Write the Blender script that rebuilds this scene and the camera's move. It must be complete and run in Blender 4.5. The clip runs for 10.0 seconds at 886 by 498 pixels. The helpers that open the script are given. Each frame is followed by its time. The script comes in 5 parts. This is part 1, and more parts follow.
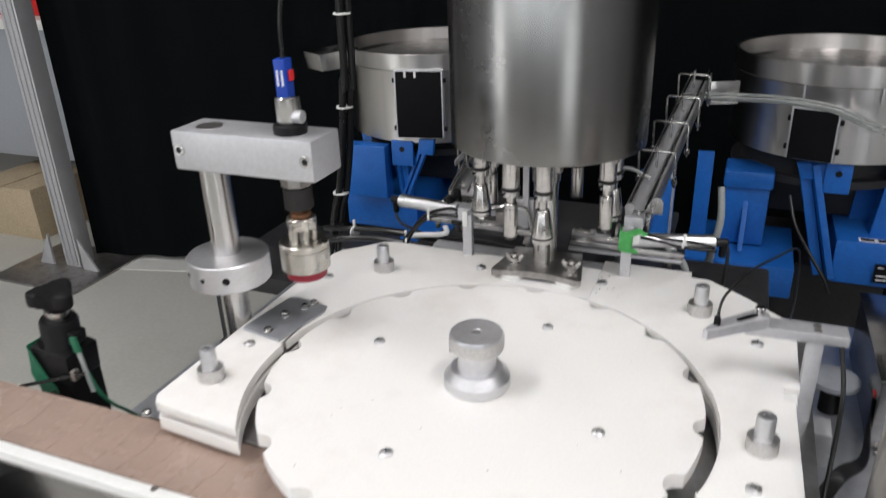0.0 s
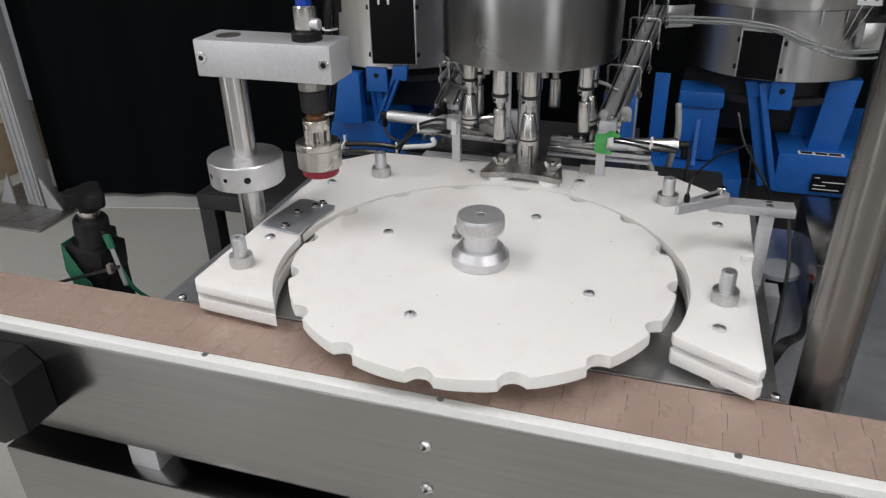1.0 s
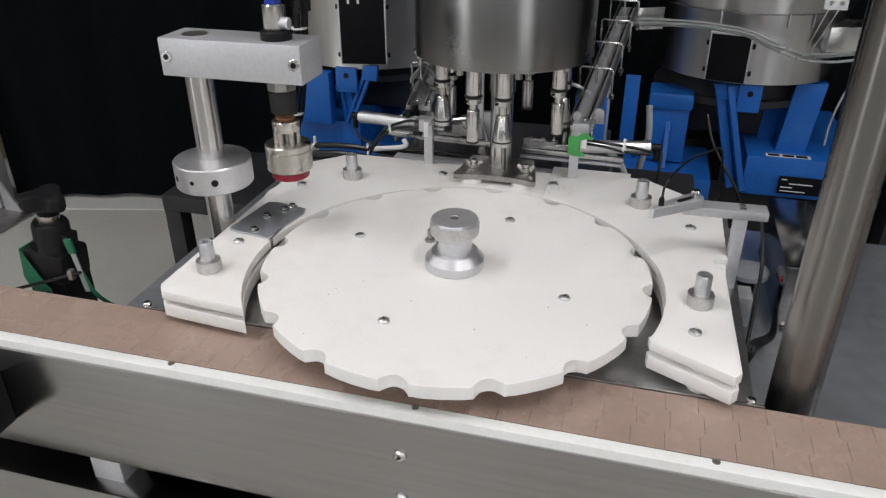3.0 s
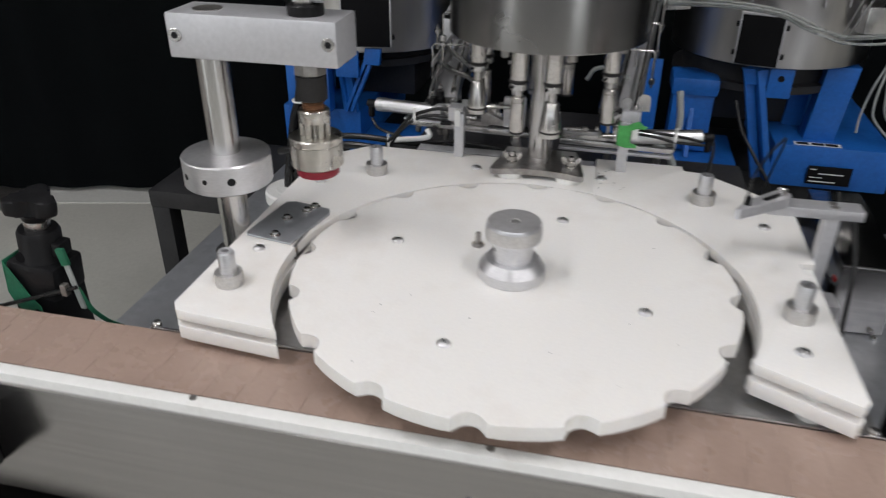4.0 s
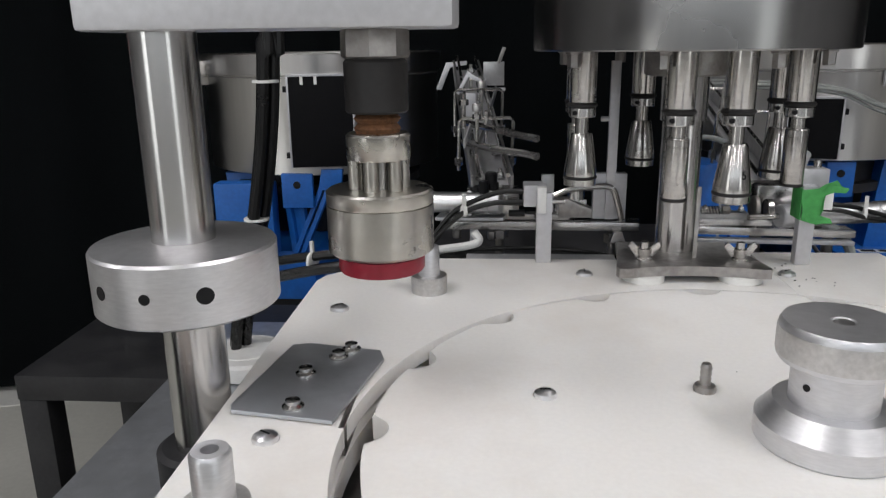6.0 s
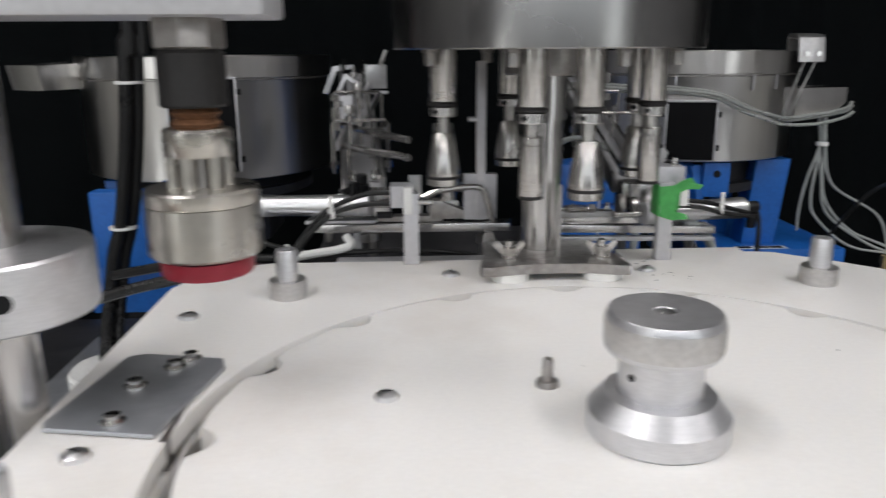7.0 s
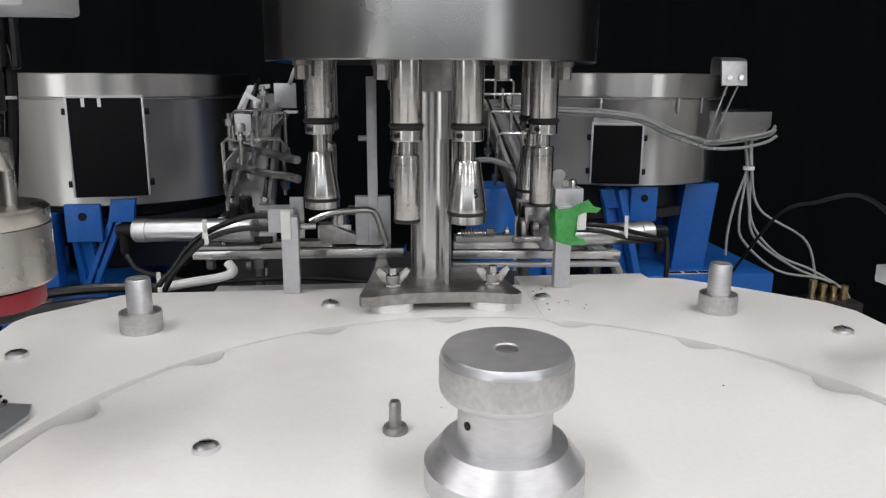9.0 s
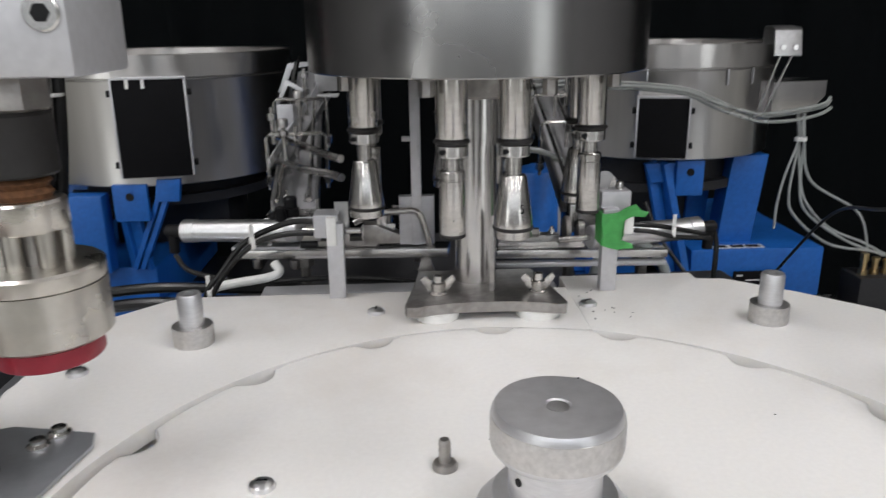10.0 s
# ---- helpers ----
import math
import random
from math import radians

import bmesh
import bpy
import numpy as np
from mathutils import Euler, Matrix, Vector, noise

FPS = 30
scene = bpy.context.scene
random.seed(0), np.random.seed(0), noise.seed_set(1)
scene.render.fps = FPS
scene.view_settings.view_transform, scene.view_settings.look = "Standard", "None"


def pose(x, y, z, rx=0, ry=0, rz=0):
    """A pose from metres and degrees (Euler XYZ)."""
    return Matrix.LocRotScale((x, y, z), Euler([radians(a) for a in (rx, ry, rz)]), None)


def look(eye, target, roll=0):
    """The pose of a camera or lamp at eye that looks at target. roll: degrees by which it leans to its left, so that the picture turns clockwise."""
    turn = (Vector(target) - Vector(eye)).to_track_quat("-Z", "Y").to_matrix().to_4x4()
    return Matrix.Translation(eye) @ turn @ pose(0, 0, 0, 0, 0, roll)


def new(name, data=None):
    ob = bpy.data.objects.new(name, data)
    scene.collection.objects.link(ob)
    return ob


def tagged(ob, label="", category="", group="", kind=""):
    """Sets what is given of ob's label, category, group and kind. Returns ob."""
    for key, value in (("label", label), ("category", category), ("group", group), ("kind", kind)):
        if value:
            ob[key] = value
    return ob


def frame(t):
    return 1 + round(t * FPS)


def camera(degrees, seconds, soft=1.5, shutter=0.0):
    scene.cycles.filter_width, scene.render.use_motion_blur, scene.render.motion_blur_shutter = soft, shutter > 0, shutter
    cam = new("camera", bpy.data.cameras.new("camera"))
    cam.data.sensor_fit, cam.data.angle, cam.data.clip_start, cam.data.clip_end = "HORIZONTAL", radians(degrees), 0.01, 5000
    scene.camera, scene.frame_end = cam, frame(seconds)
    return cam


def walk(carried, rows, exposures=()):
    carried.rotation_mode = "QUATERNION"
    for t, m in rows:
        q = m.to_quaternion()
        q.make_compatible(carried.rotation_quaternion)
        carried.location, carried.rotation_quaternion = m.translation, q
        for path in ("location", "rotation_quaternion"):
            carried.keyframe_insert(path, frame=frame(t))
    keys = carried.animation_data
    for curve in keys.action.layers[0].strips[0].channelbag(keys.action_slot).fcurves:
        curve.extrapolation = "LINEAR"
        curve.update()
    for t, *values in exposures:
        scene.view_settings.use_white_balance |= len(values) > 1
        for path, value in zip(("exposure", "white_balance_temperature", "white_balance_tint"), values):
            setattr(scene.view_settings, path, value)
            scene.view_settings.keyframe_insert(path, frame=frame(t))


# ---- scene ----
cam = camera(61.8, 10.0, soft=1.2, shutter=0.5)
PATH = [
    (0, (0.274, -0.759, 1.502), (-0.427, 0.927, 0.686), -2.0),
    (0.5, (0.247, -0.871, 1.493), (-0.376, 0.801, 0.59), -2.1),
    (1, (0.246, -0.929, 1.487), (-0.302, 0.745, 0.54), -1.3),
    (1.5, (0.246, -0.94, 1.485), (-0.273, 0.75, 0.551), -1.1),
    (2, (0.247, -0.935, 1.485), (-0.273, 0.75, 0.541), -1.0),
    (2.5, (0.242, -0.922, 1.485), (-0.267, 0.771, 0.55), -0.7),
    (4, (0.094, -0.812, 1.442), (-0.292, 0.889, 0.463), 0.5),
    (4.5, (-0.083, -0.597, 1.365), (-0.446, 1.161, 0.484), -0.0),
    (5, (-0.160, -0.442, 1.252), (-0.357, 1.403, 0.505), -0.9),
    (6.5, (-0.206, -0.413, 1.18), (-0.287, 1.522, 0.679), -0.7),
    (7, (-0.148, -0.403, 1.174), (-0.063, 1.527, 0.657), -0.3),
    (7.5, (-0.099, -0.379, 1.168), (0.119, 1.552, 0.694), 0.5),
    (8, (-0.082, -0.371, 1.168), (0.17, 1.56, 0.713), 0.4),
    (8.5, (-0.072, -0.361, 1.164), (0.162, 1.576, 0.725), 0.4),
    (9, (-0.069, -0.355, 1.162), (0.126, 1.584, 0.711), 0.3),
    (9.5, (-0.066, -0.334, 1.176), (0.114, 1.604, 0.716), -0.1),
    (10, (-0.074, -0.338, 1.215), (0.015, 1.574, 0.633), -0.7),
]
walk(cam, [(t, look(eye, target, roll)) for t, eye, target, roll in PATH],
     exposures=((0, 0.2), (0.5, 0.06), (1.0, -0.08), (2.5, -0.10), (4.0, -0.16), (4.5, -0.27), (5.0, -0.28), (6.5, -0.06), (7.5, 0.02), (10, 0.04)))

# ---- world and light ----
world = bpy.data.worlds.new("world")
scene.world = world
world.use_nodes = True
wn = world.node_tree.nodes
sky = wn.new("ShaderNodeTexSky")
sky.sky_type, sky.sun_disc = "NISHITA", False
sky.sun_elevation, sky.sun_rotation = radians(40), radians(200)
world.node_tree.links.new(sky.outputs[0], wn["Background"].inputs[0])
wn["Background"].inputs[1].default_value = 0.05


# ---- materials ----
def material(name, base=(0.5, 0.5, 0.5), rough=0.5, metal=0.0, scale=40.0, vary=0.1, bump=0.05, stretch=(1, 1, 1),
             stain=0.0, stain_colour=(0.2, 0.16, 0.12), stain_scale=6.0, rough_vary=0.1, spec=0.5, per_object=0.0,
             transmission=0.0, ior=1.45, bump_distance=0.002, brushed=0.0, subsurface=0.0):
    m = bpy.data.materials.new(name)
    m.use_nodes = True
    nt = m.node_tree
    n, link = nt.nodes, nt.links.new
    bsdf = n["Principled BSDF"]
    bsdf.inputs["Metallic"].default_value = metal
    bsdf.inputs["Specular IOR Level"].default_value = spec
    bsdf.inputs["Transmission Weight"].default_value = transmission
    bsdf.inputs["IOR"].default_value = ior
    if subsurface:
        bsdf.inputs["Subsurface Weight"].default_value = subsurface
        bsdf.inputs["Subsurface Radius"].default_value = (1.0, 0.95, 0.85)
        bsdf.inputs["Subsurface Scale"].default_value = 0.012
    if brushed:
        tan = n.new("ShaderNodeTangent")
        tan.direction_type, tan.axis = "RADIAL", "Z"
        link(tan.outputs[0], bsdf.inputs["Tangent"])
        bsdf.inputs["Anisotropic"].default_value = brushed
        bsdf.inputs["Anisotropic Rotation"].default_value = 0.25
    geo = n.new("ShaderNodeNewGeometry")
    mapping = n.new("ShaderNodeMapping")
    mapping.inputs["Scale"].default_value = stretch
    link(geo.outputs["Position"], mapping.inputs["Vector"])
    fine = n.new("ShaderNodeTexNoise")
    fine.inputs["Scale"].default_value, fine.inputs["Detail"].default_value = scale, 6
    link(mapping.outputs[0], fine.inputs["Vector"])
    wide = n.new("ShaderNodeTexNoise")
    wide.inputs["Scale"].default_value, wide.inputs["Detail"].default_value = stain_scale, 5
    wide.inputs["Roughness"].default_value = 0.65
    link(geo.outputs["Position"], wide.inputs["Vector"])
    ramp = n.new("ShaderNodeMapRange")
    ramp.inputs["From Min"].default_value, ramp.inputs["From Max"].default_value = 0.3, 0.7
    ramp.inputs["To Min"].default_value, ramp.inputs["To Max"].default_value = 1 - vary, 1 + vary
    link(fine.outputs["Fac"], ramp.inputs["Value"])
    mul = n.new("ShaderNodeMix")
    mul.data_type, mul.blend_type = "RGBA", "MULTIPLY"
    mul.inputs["Factor"].default_value = 1
    mul.inputs["A"].default_value = (*base, 1)
    link(ramp.outputs[0], mul.inputs["B"])
    colour = mul.outputs["Result"]
    if per_object:
        info = n.new("ShaderNodeObjectInfo")
        pr = n.new("ShaderNodeMapRange")
        pr.inputs["To Min"].default_value, pr.inputs["To Max"].default_value = 1 - per_object, 1 + per_object
        link(info.outputs["Random"], pr.inputs["Value"])
        pm = n.new("ShaderNodeMix")
        pm.data_type, pm.blend_type = "RGBA", "MULTIPLY"
        pm.inputs["Factor"].default_value = 1
        link(colour, pm.inputs["A"])
        link(pr.outputs[0], pm.inputs["B"])
        colour = pm.outputs["Result"]
    if stain:
        sr = n.new("ShaderNodeMapRange")
        sr.inputs["From Min"].default_value, sr.inputs["From Max"].default_value = 0.5, 0.75
        sr.inputs["To Max"].default_value = stain
        link(wide.outputs["Fac"], sr.inputs["Value"])
        sm = n.new("ShaderNodeMix")
        sm.data_type = "RGBA"
        link(sr.outputs[0], sm.inputs["Factor"])
        link(colour, sm.inputs["A"])
        sm.inputs["B"].default_value = (*stain_colour, 1)
        colour = sm.outputs["Result"]
    link(colour, bsdf.inputs["Base Color"])
    rr = n.new("ShaderNodeMapRange")
    rr.inputs["From Min"].default_value, rr.inputs["From Max"].default_value = 0.3, 0.7
    rr.inputs["To Min"].default_value, rr.inputs["To Max"].default_value = max(0.02, rough - rough_vary), min(1, rough + rough_vary)
    link(wide.outputs["Fac"], rr.inputs["Value"])
    link(rr.outputs[0], bsdf.inputs["Roughness"])
    if bump:
        bp = n.new("ShaderNodeBump")
        bp.inputs["Strength"].default_value, bp.inputs["Distance"].default_value = bump, bump_distance
        link(fine.outputs["Fac"], bp.inputs["Height"])
        link(bp.outputs[0], bsdf.inputs["Normal"])
    return m


STEEL = material("stainless_steel", (0.60, 0.59, 0.58), 0.23, 1, 60, 0.09, 0.03, (1, 1, 0.05), 0.15, (0.48, 0.47, 0.46), 3, 0.04, brushed=0.75)
DRUM = material("brushed_drum_steel", (0.315, 0.31, 0.305), 0.26, 1, 60, 0.05, 0.0, (1, 1, 0.06), 0.4, (0.275, 0.27, 0.265), 5, 0.04)
BRUSHED = material("brushed_panel_steel", (0.36, 0.35, 0.345), 0.19, 1, 140, 0.07, 0.02, (0.02, 1, 1), 0.4, (0.29, 0.28, 0.275), 3, 0.05, brushed=0.6)
SATIN = material("satin_steel", (0.43, 0.43, 0.43), 0.36, 0.95, 120, 0.08, 0.05, (1, 1, 1), 0.55, (0.27, 0.265, 0.26), 9, 0.10)
CHROME = material("turned_steel", (0.56, 0.545, 0.525), 0.24, 1, 70, 0.08, 0.0, (1, 1, 4), 0.35, (0.36, 0.34, 0.31), 28, 0.05, brushed=0.6)
BOWL = material("brushed_bowl_steel", (0.60, 0.585, 0.57), 0.28, 1, 45, 0.05, 0.0, (1, 1, 0.03), 0.0, (0.55, 0.535, 0.52), 3, 0.0, brushed=0.8)
GALV = material("galvanised_deck", (0.50, 0.52, 0.55), 0.40, 0.75, 30, 0.08, 0.03, (1, 1, 1), 0.7, (0.33, 0.35, 0.38), 14, 0.10)
BRIGHT = material("bright_aluminium", (0.78, 0.78, 0.79), 0.33, 1, 120, 0.05, 0.03, (1, 1, 1), 0.2, (0.6, 0.6, 0.6), 30, 0.06)
ALU = material("matte_aluminium", (0.60, 0.60, 0.62), 0.42, 0.6, 160, 0.05, 0.06, (1, 1, 1), 0.25, (0.52, 0.52, 0.53), 14, 0.07)
TURNED = material("turned_aluminium", (0.66, 0.66, 0.675), 0.36, 0.85, 120, 0.06, 0.05, (1, 1, 5), 0.4, (0.50, 0.49, 0.48), 22, 0.06)
POLE = material("polished_pole_steel", (0.235, 0.225, 0.215), 0.26, 1, 90, 0.10, 0.0, (1, 1, 0.02), 0.3, (0.195, 0.185, 0.18), 6, 0.03, brushed=0.8)
KNURL = material("knurled_aluminium", (0.58, 0.57, 0.56), 0.38, 0.95, 300, 0.1, 0.1, (1, 1, 1), 0.15, (0.35, 0.33, 0.3), 20, 0.05)
DARKSTEEL = material("worn_dark_steel", (0.40, 0.385, 0.37), 0.42, 1, 120, 0.15, 0.1, (1, 1, 1), 0.5, (0.14, 0.11, 0.09), 25, 0.12)
NICKEL = material("dull_nickel", (0.54, 0.52, 0.48), 0.3, 1, 90, 0.08, 0.04, (1, 1, 1), 0.4, (0.40, 0.36, 0.30), 20, 0.09)
COPPER = material("rusty_copper", (0.16, 0.075, 0.035), 0.6, 0.4, 300, 0.4, 0.4, (1, 1, 1), 0.5, (0.1, 0.05, 0.03), 60)
WHITE = material("white_polyethylene", (0.85, 0.835, 0.81), 0.46, 0, 260, 0.02, 0.05, (1, 1, 1), 0.55, (0.69, 0.64, 0.585), 4.5, 0.10, 0.4, subsurface=0.35)
NYLON = material("white_nylon", (0.8, 0.8, 0.78), 0.42, 0, 150, 0.03, 0.05, (1, 1, 1), 0.3, (0.6, 0.57, 0.5), 18, 0.08)
BLUE = material("blue_machine_paint", (0.012, 0.115, 0.43), 0.40, 0, 130, 0.1, 0.12, (1, 1, 1), 0.45, (0.009, 0.06, 0.24), 7, 0.1)
BLACK = material("black_plastic", (0.008, 0.008, 0.009), 0.42, 0, 200, 0.2, 0.1, (1, 1, 1), 0.2, (0.02, 0.02, 0.02), 30, 0.1, 0.25)
RUBBER = material("black_rubber", (0.014, 0.013, 0.013), 0.55, 0, 200, 0.2, 0.1, (1, 1, 1), 0.2, (0.04, 0.035, 0.03), 40)
MATTE = material("black_panel", (0.006, 0.006, 0.007), 0.7, 0, 300, 0.15, 0.1, (1, 1, 1), 0.1, (0.015, 0.015, 0.015), 30, 0.1, 0.12)
BLACKSTEEL = material("black_painted_steel", (0.018, 0.018, 0.02), 0.55, 0, 150, 0.2, 0.15, (1, 1, 1), 0.5, (0.05, 0.05, 0.05), 9)
CURTAIN = material("black_curtain_cloth", (0.0058, 0.0074, 0.0085), 0.78, 0, 700, 0.3, 0.4, (1, 1, 0.4), 0.3, (0.0095, 0.0115, 0.013), 2, 0.06, 0.12)
BELT = material("brown_acetal_link", (0.35, 0.255, 0.21), 0.27, 0, 160, 0.06, 0.04, (1, 1, 1), 0.55, (0.23, 0.16, 0.13), 9, 0.08, 0.6, 0.03)
BELTBED = material("brown_belt_underside", (0.07, 0.048, 0.04), 0.6, 0, 160, 0.1, 0.05, (1, 1, 1), 0.4, (0.10, 0.065, 0.05), 12)
FLOOR = material("sealed_concrete_floor", (0.49, 0.485, 0.445), 0.38, 0, 60, 0.05, 0.04, (1, 1, 1), 0.4, (0.32, 0.325, 0.295), 1.6, 0.08)
BAND = material("pale_floor_band", (0.60, 0.60, 0.57), 0.45, 0, 60, 0.04, 0.04, (1, 1, 1), 0.3, (0.6, 0.6, 0.56), 3)
WALL = material("painted_wall", (0.22, 0.22, 0.225), 0.7, 0, 30, 0.04, 0.05, (1, 1, 1), 0.2, (0.17, 0.17, 0.17), 1.2)
CEIL = material("ceiling_paint", (0.7, 0.7, 0.69), 0.8, 0, 20, 0.04, 0.05)
GREEN = material("green_tape", (0.07, 0.36, 0.09), 0.5, 0, 140, 0.15, 0.3, (1, 1, 1), 0.3, (0.06, 0.27, 0.08), 40)
TEAL = material("dark_green_tape", (0.018, 0.14, 0.075), 0.5, 0, 140, 0.15, 0.3, (1, 1, 1), 0.3, (0.02, 0.12, 0.06), 40)
RED = material("red_urethane", (0.26, 0.012, 0.028), 0.4, 0, 150, 0.1, 0.08, (1, 1, 1), 0.3, (0.2, 0.01, 0.02), 40)
REDPAINT = material("red_paint", (0.62, 0.02, 0.02), 0.4, 0, 80, 0.05, 0.05)
GREY = material("grey_enamel", (0.33, 0.35, 0.38), 0.5, 0, 80, 0.05, 0.06, (1, 1, 1), 0.25, (0.26, 0.28, 0.3), 5)
TUBE = material("clear_tubing", (0.5, 0.52, 0.5), 0.2, 0, 80, 0.05, 0.02, transmission=0.6)
GREYTUBE = material("grey_tubing", (0.36, 0.38, 0.37), 0.3, 0, 80, 0.05, 0.02)
CABLE = material("black_cable", (0.012, 0.012, 0.012), 0.32, 0, 300, 0.2, 0.05)
BLUEPLASTIC = material("blue_connector", (0.008, 0.05, 0.36), 0.35, 0, 200, 0.1, 0.05)
CARD = material("cardboard", (0.45, 0.36, 0.24), 0.8, 0, 80, 0.12, 0.15, (1, 1, 1), 0.3, (0.3, 0.23, 0.15), 8)
PRINT = material("white_print", (0.75, 0.75, 0.75), 0.6, 0, 80, 0.05, 0)
BRASS = material("brass", (0.5, 0.38, 0.2), 0.4, 1, 90, 0.1, 0.05, (1, 1, 1), 0.5, (0.15, 0.1, 0.06), 60)
LAMP = bpy.data.materials.new("lamp_diffuser")
LAMP.use_nodes = True
LAMP.node_tree.nodes["Principled BSDF"].inputs["Emission Color"].default_value = (1, 0.97, 0.92, 1)
LAMP.node_tree.nodes["Principled BSDF"].inputs["Emission Strength"].default_value = 3.0


# ---- mesh helpers ----
def finish(bm, name, mat, angle=35):
    bmesh.ops.recalc_face_normals(bm, faces=bm.faces[:])
    me = bpy.data.meshes.new(name)
    bm.to_mesh(me)
    bm.free()
    for p in me.polygons:
        p.use_smooth = True
    me.set_sharp_from_angle(angle=radians(angle))
    me.materials.append(mat)
    return me


def part(name, bm, mat, parent=None, label="", angle=35):
    ob = new(name, finish(bm, name, mat, angle))
    if parent:
        ob.parent = parent
        ob.matrix_parent_inverse = Matrix.Identity(4)
        base = parent
        off = Matrix.Identity(4)
        while base:
            off = base.matrix_basis @ off
            base = base.parent
        ob.matrix_basis = off.inverted()
    if label:
        ob["label"] = label
    return ob


def thing(name, label, category, group="", kind="", at=(0, 0, 0)):
    ob = new(name)
    ob.empty_display_size = 0.02
    ob.matrix_basis = Matrix.Translation(at)
    return tagged(ob, label, category, group, kind)


def solid(name, bm, mat, label, category="", group="", kind="", angle=35):
    return tagged(part(name, bm, mat, None, "", angle), label, category, group, kind)


def bevelled(bm, width, segments=2, angle=30):
    edges = [e for e in bm.edges if e.is_manifold and e.calc_face_angle(0) > radians(angle)]
    if width and edges:
        bmesh.ops.bevel(bm, geom=edges, offset=width, segments=segments, profile=0.6, affect="EDGES", clamp_overlap=True)
    return bm


def box(x0, x1, y0, y1, z0, z1, bevel=0.0015, m=None, into=None):
    bm = bmesh.new()
    bmesh.ops.create_cube(bm, size=1, matrix=Matrix.Translation(((x0 + x1) / 2, (y0 + y1) / 2, (z0 + z1) / 2)) @ Matrix.Diagonal((x1 - x0, y1 - y0, z1 - z0, 1)))
    bevelled(bm, bevel)
    if m:
        bm.transform(m)
    return join(into, bm)


def join(into, bm):
    if into is None:
        return bm
    me = bpy.data.meshes.new("joined")
    bm.to_mesh(me)
    bm.free()
    into.from_mesh(me)
    bpy.data.meshes.remove(me)
    return into


def lathe(profile, x=0, y=0, segments=48, m=None, into=None):
    """A turned solid: profile of (radius, z) from bottom to top, closed at both ends."""
    bm = bmesh.new()
    rings = []
    for r, z in profile:
        rings.append([bm.verts.new((x + r * math.cos(2 * math.pi * i / segments), y + r * math.sin(2 * math.pi * i / segments), z)) for i in range(segments)])
    for a, b in zip(rings, rings[1:]):
        for i in range(segments):
            j = (i + 1) % segments
            bm.faces.new((a[i], a[j], b[j], b[i]))
    bm.faces.new(rings[0][::-1])
    bm.faces.new(rings[-1])
    if m:
        bm.transform(m)
    return join(into, bm)


def rod(p, q, r, r2=None, segments=24, bevel=0.0, into=None):
    p, q = Vector(p), Vector(q)
    length = (q - p).length
    m = Matrix.Translation(p) @ (q - p).to_track_quat("Z", "Y").to_matrix().to_4x4()
    r2 = r if r2 is None else r2
    b = min(bevel, length / 3, r / 2)
    prof = [(r - b, 0), (r, b), (r2, length - b), (r2 - b, length)] if b else [(r, 0), (r2, length)]
    return lathe(prof, 0, 0, segments, m, into)


def prism(outline, z0, z1, bevel=0.0015, m=None, into=None):
    bm = bmesh.new()
    low = [bm.verts.new((x, y, z0)) for x, y in outline]
    high = [bm.verts.new((x, y, z1)) for x, y in outline]
    k = len(outline)
    bm.faces.new(low[::-1])
    bm.faces.new(high)
    for i in range(k):
        bm.faces.new((low[i], low[(i + 1) % k], high[(i + 1) % k], high[i]))
    if bevel:
        edges = [e for e in bm.edges if abs(e.verts[0].co.z - e.verts[1].co.z) < 1e-6]
        bmesh.ops.bevel(bm, geom=edges, offset=bevel, segments=2, profile=0.6, affect="EDGES", clamp_overlap=True)
    if m:
        bm.transform(m)
    return join(into, bm)


def smooth_path(points, steps=8):
    pts = [Vector(p) for p in points]
    pts = [pts[0] * 2 - pts[1]] + pts + [pts[-1] * 2 - pts[-2]]
    out = []
    for i in range(1, len(pts) - 2):
        a, b, c, d = pts[i - 1:i + 3]
        for s in range(steps):
            t = s / steps
            out.append(0.5 * (2 * b + (c - a) * t + (2 * a - 5 * b + 4 * c - d) * t * t + (3 * b - a - 3 * c + d) * t ** 3))
    return out + [pts[-2]]


def hose(points, r, segments=10, smooth=True, into=None, steps=8):
    """A round tube along points."""
    pts = smooth_path(points, steps) if smooth else [Vector(p) for p in points]
    bm = bmesh.new()
    rings, side = [], None
    for i, p in enumerate(pts):
        d = (pts[min(i + 1, len(pts) - 1)] - pts[max(i - 1, 0)]).normalized()
        if side is None:
            side = d.orthogonal().normalized()
        side = (side - d * side.dot(d)).normalized()
        up = d.cross(side)
        rings.append([bm.verts.new(p + r * (math.cos(2 * math.pi * k / segments) * side + math.sin(2 * math.pi * k / segments) * up)) for k in range(segments)])
    for a, b in zip(rings, rings[1:]):
        for i in range(segments):
            j = (i + 1) % segments
            bm.faces.new((a[i], a[j], b[j], b[i]))
    bm.faces.new(rings[0][::-1])
    bm.faces.new(rings[-1])
    return join(into, bm)


def beam(p, q, width, height, bevel=0.001, into=None):
    """A square bar from p to q; width across, height upright."""
    p, q = Vector(p), Vector(q)
    d = (q - p).normalized()
    side = d.cross(Vector((0, 0, 1)))
    side = side.normalized() if side.length > 1e-4 else Vector((1, 0, 0))
    up = side.cross(d)
    m = Matrix((side, d, up)).transposed().to_4x4()
    m.translation = p
    return box(-width / 2, width / 2, 0, (q - p).length, -height / 2, height / 2, bevel, m, into)


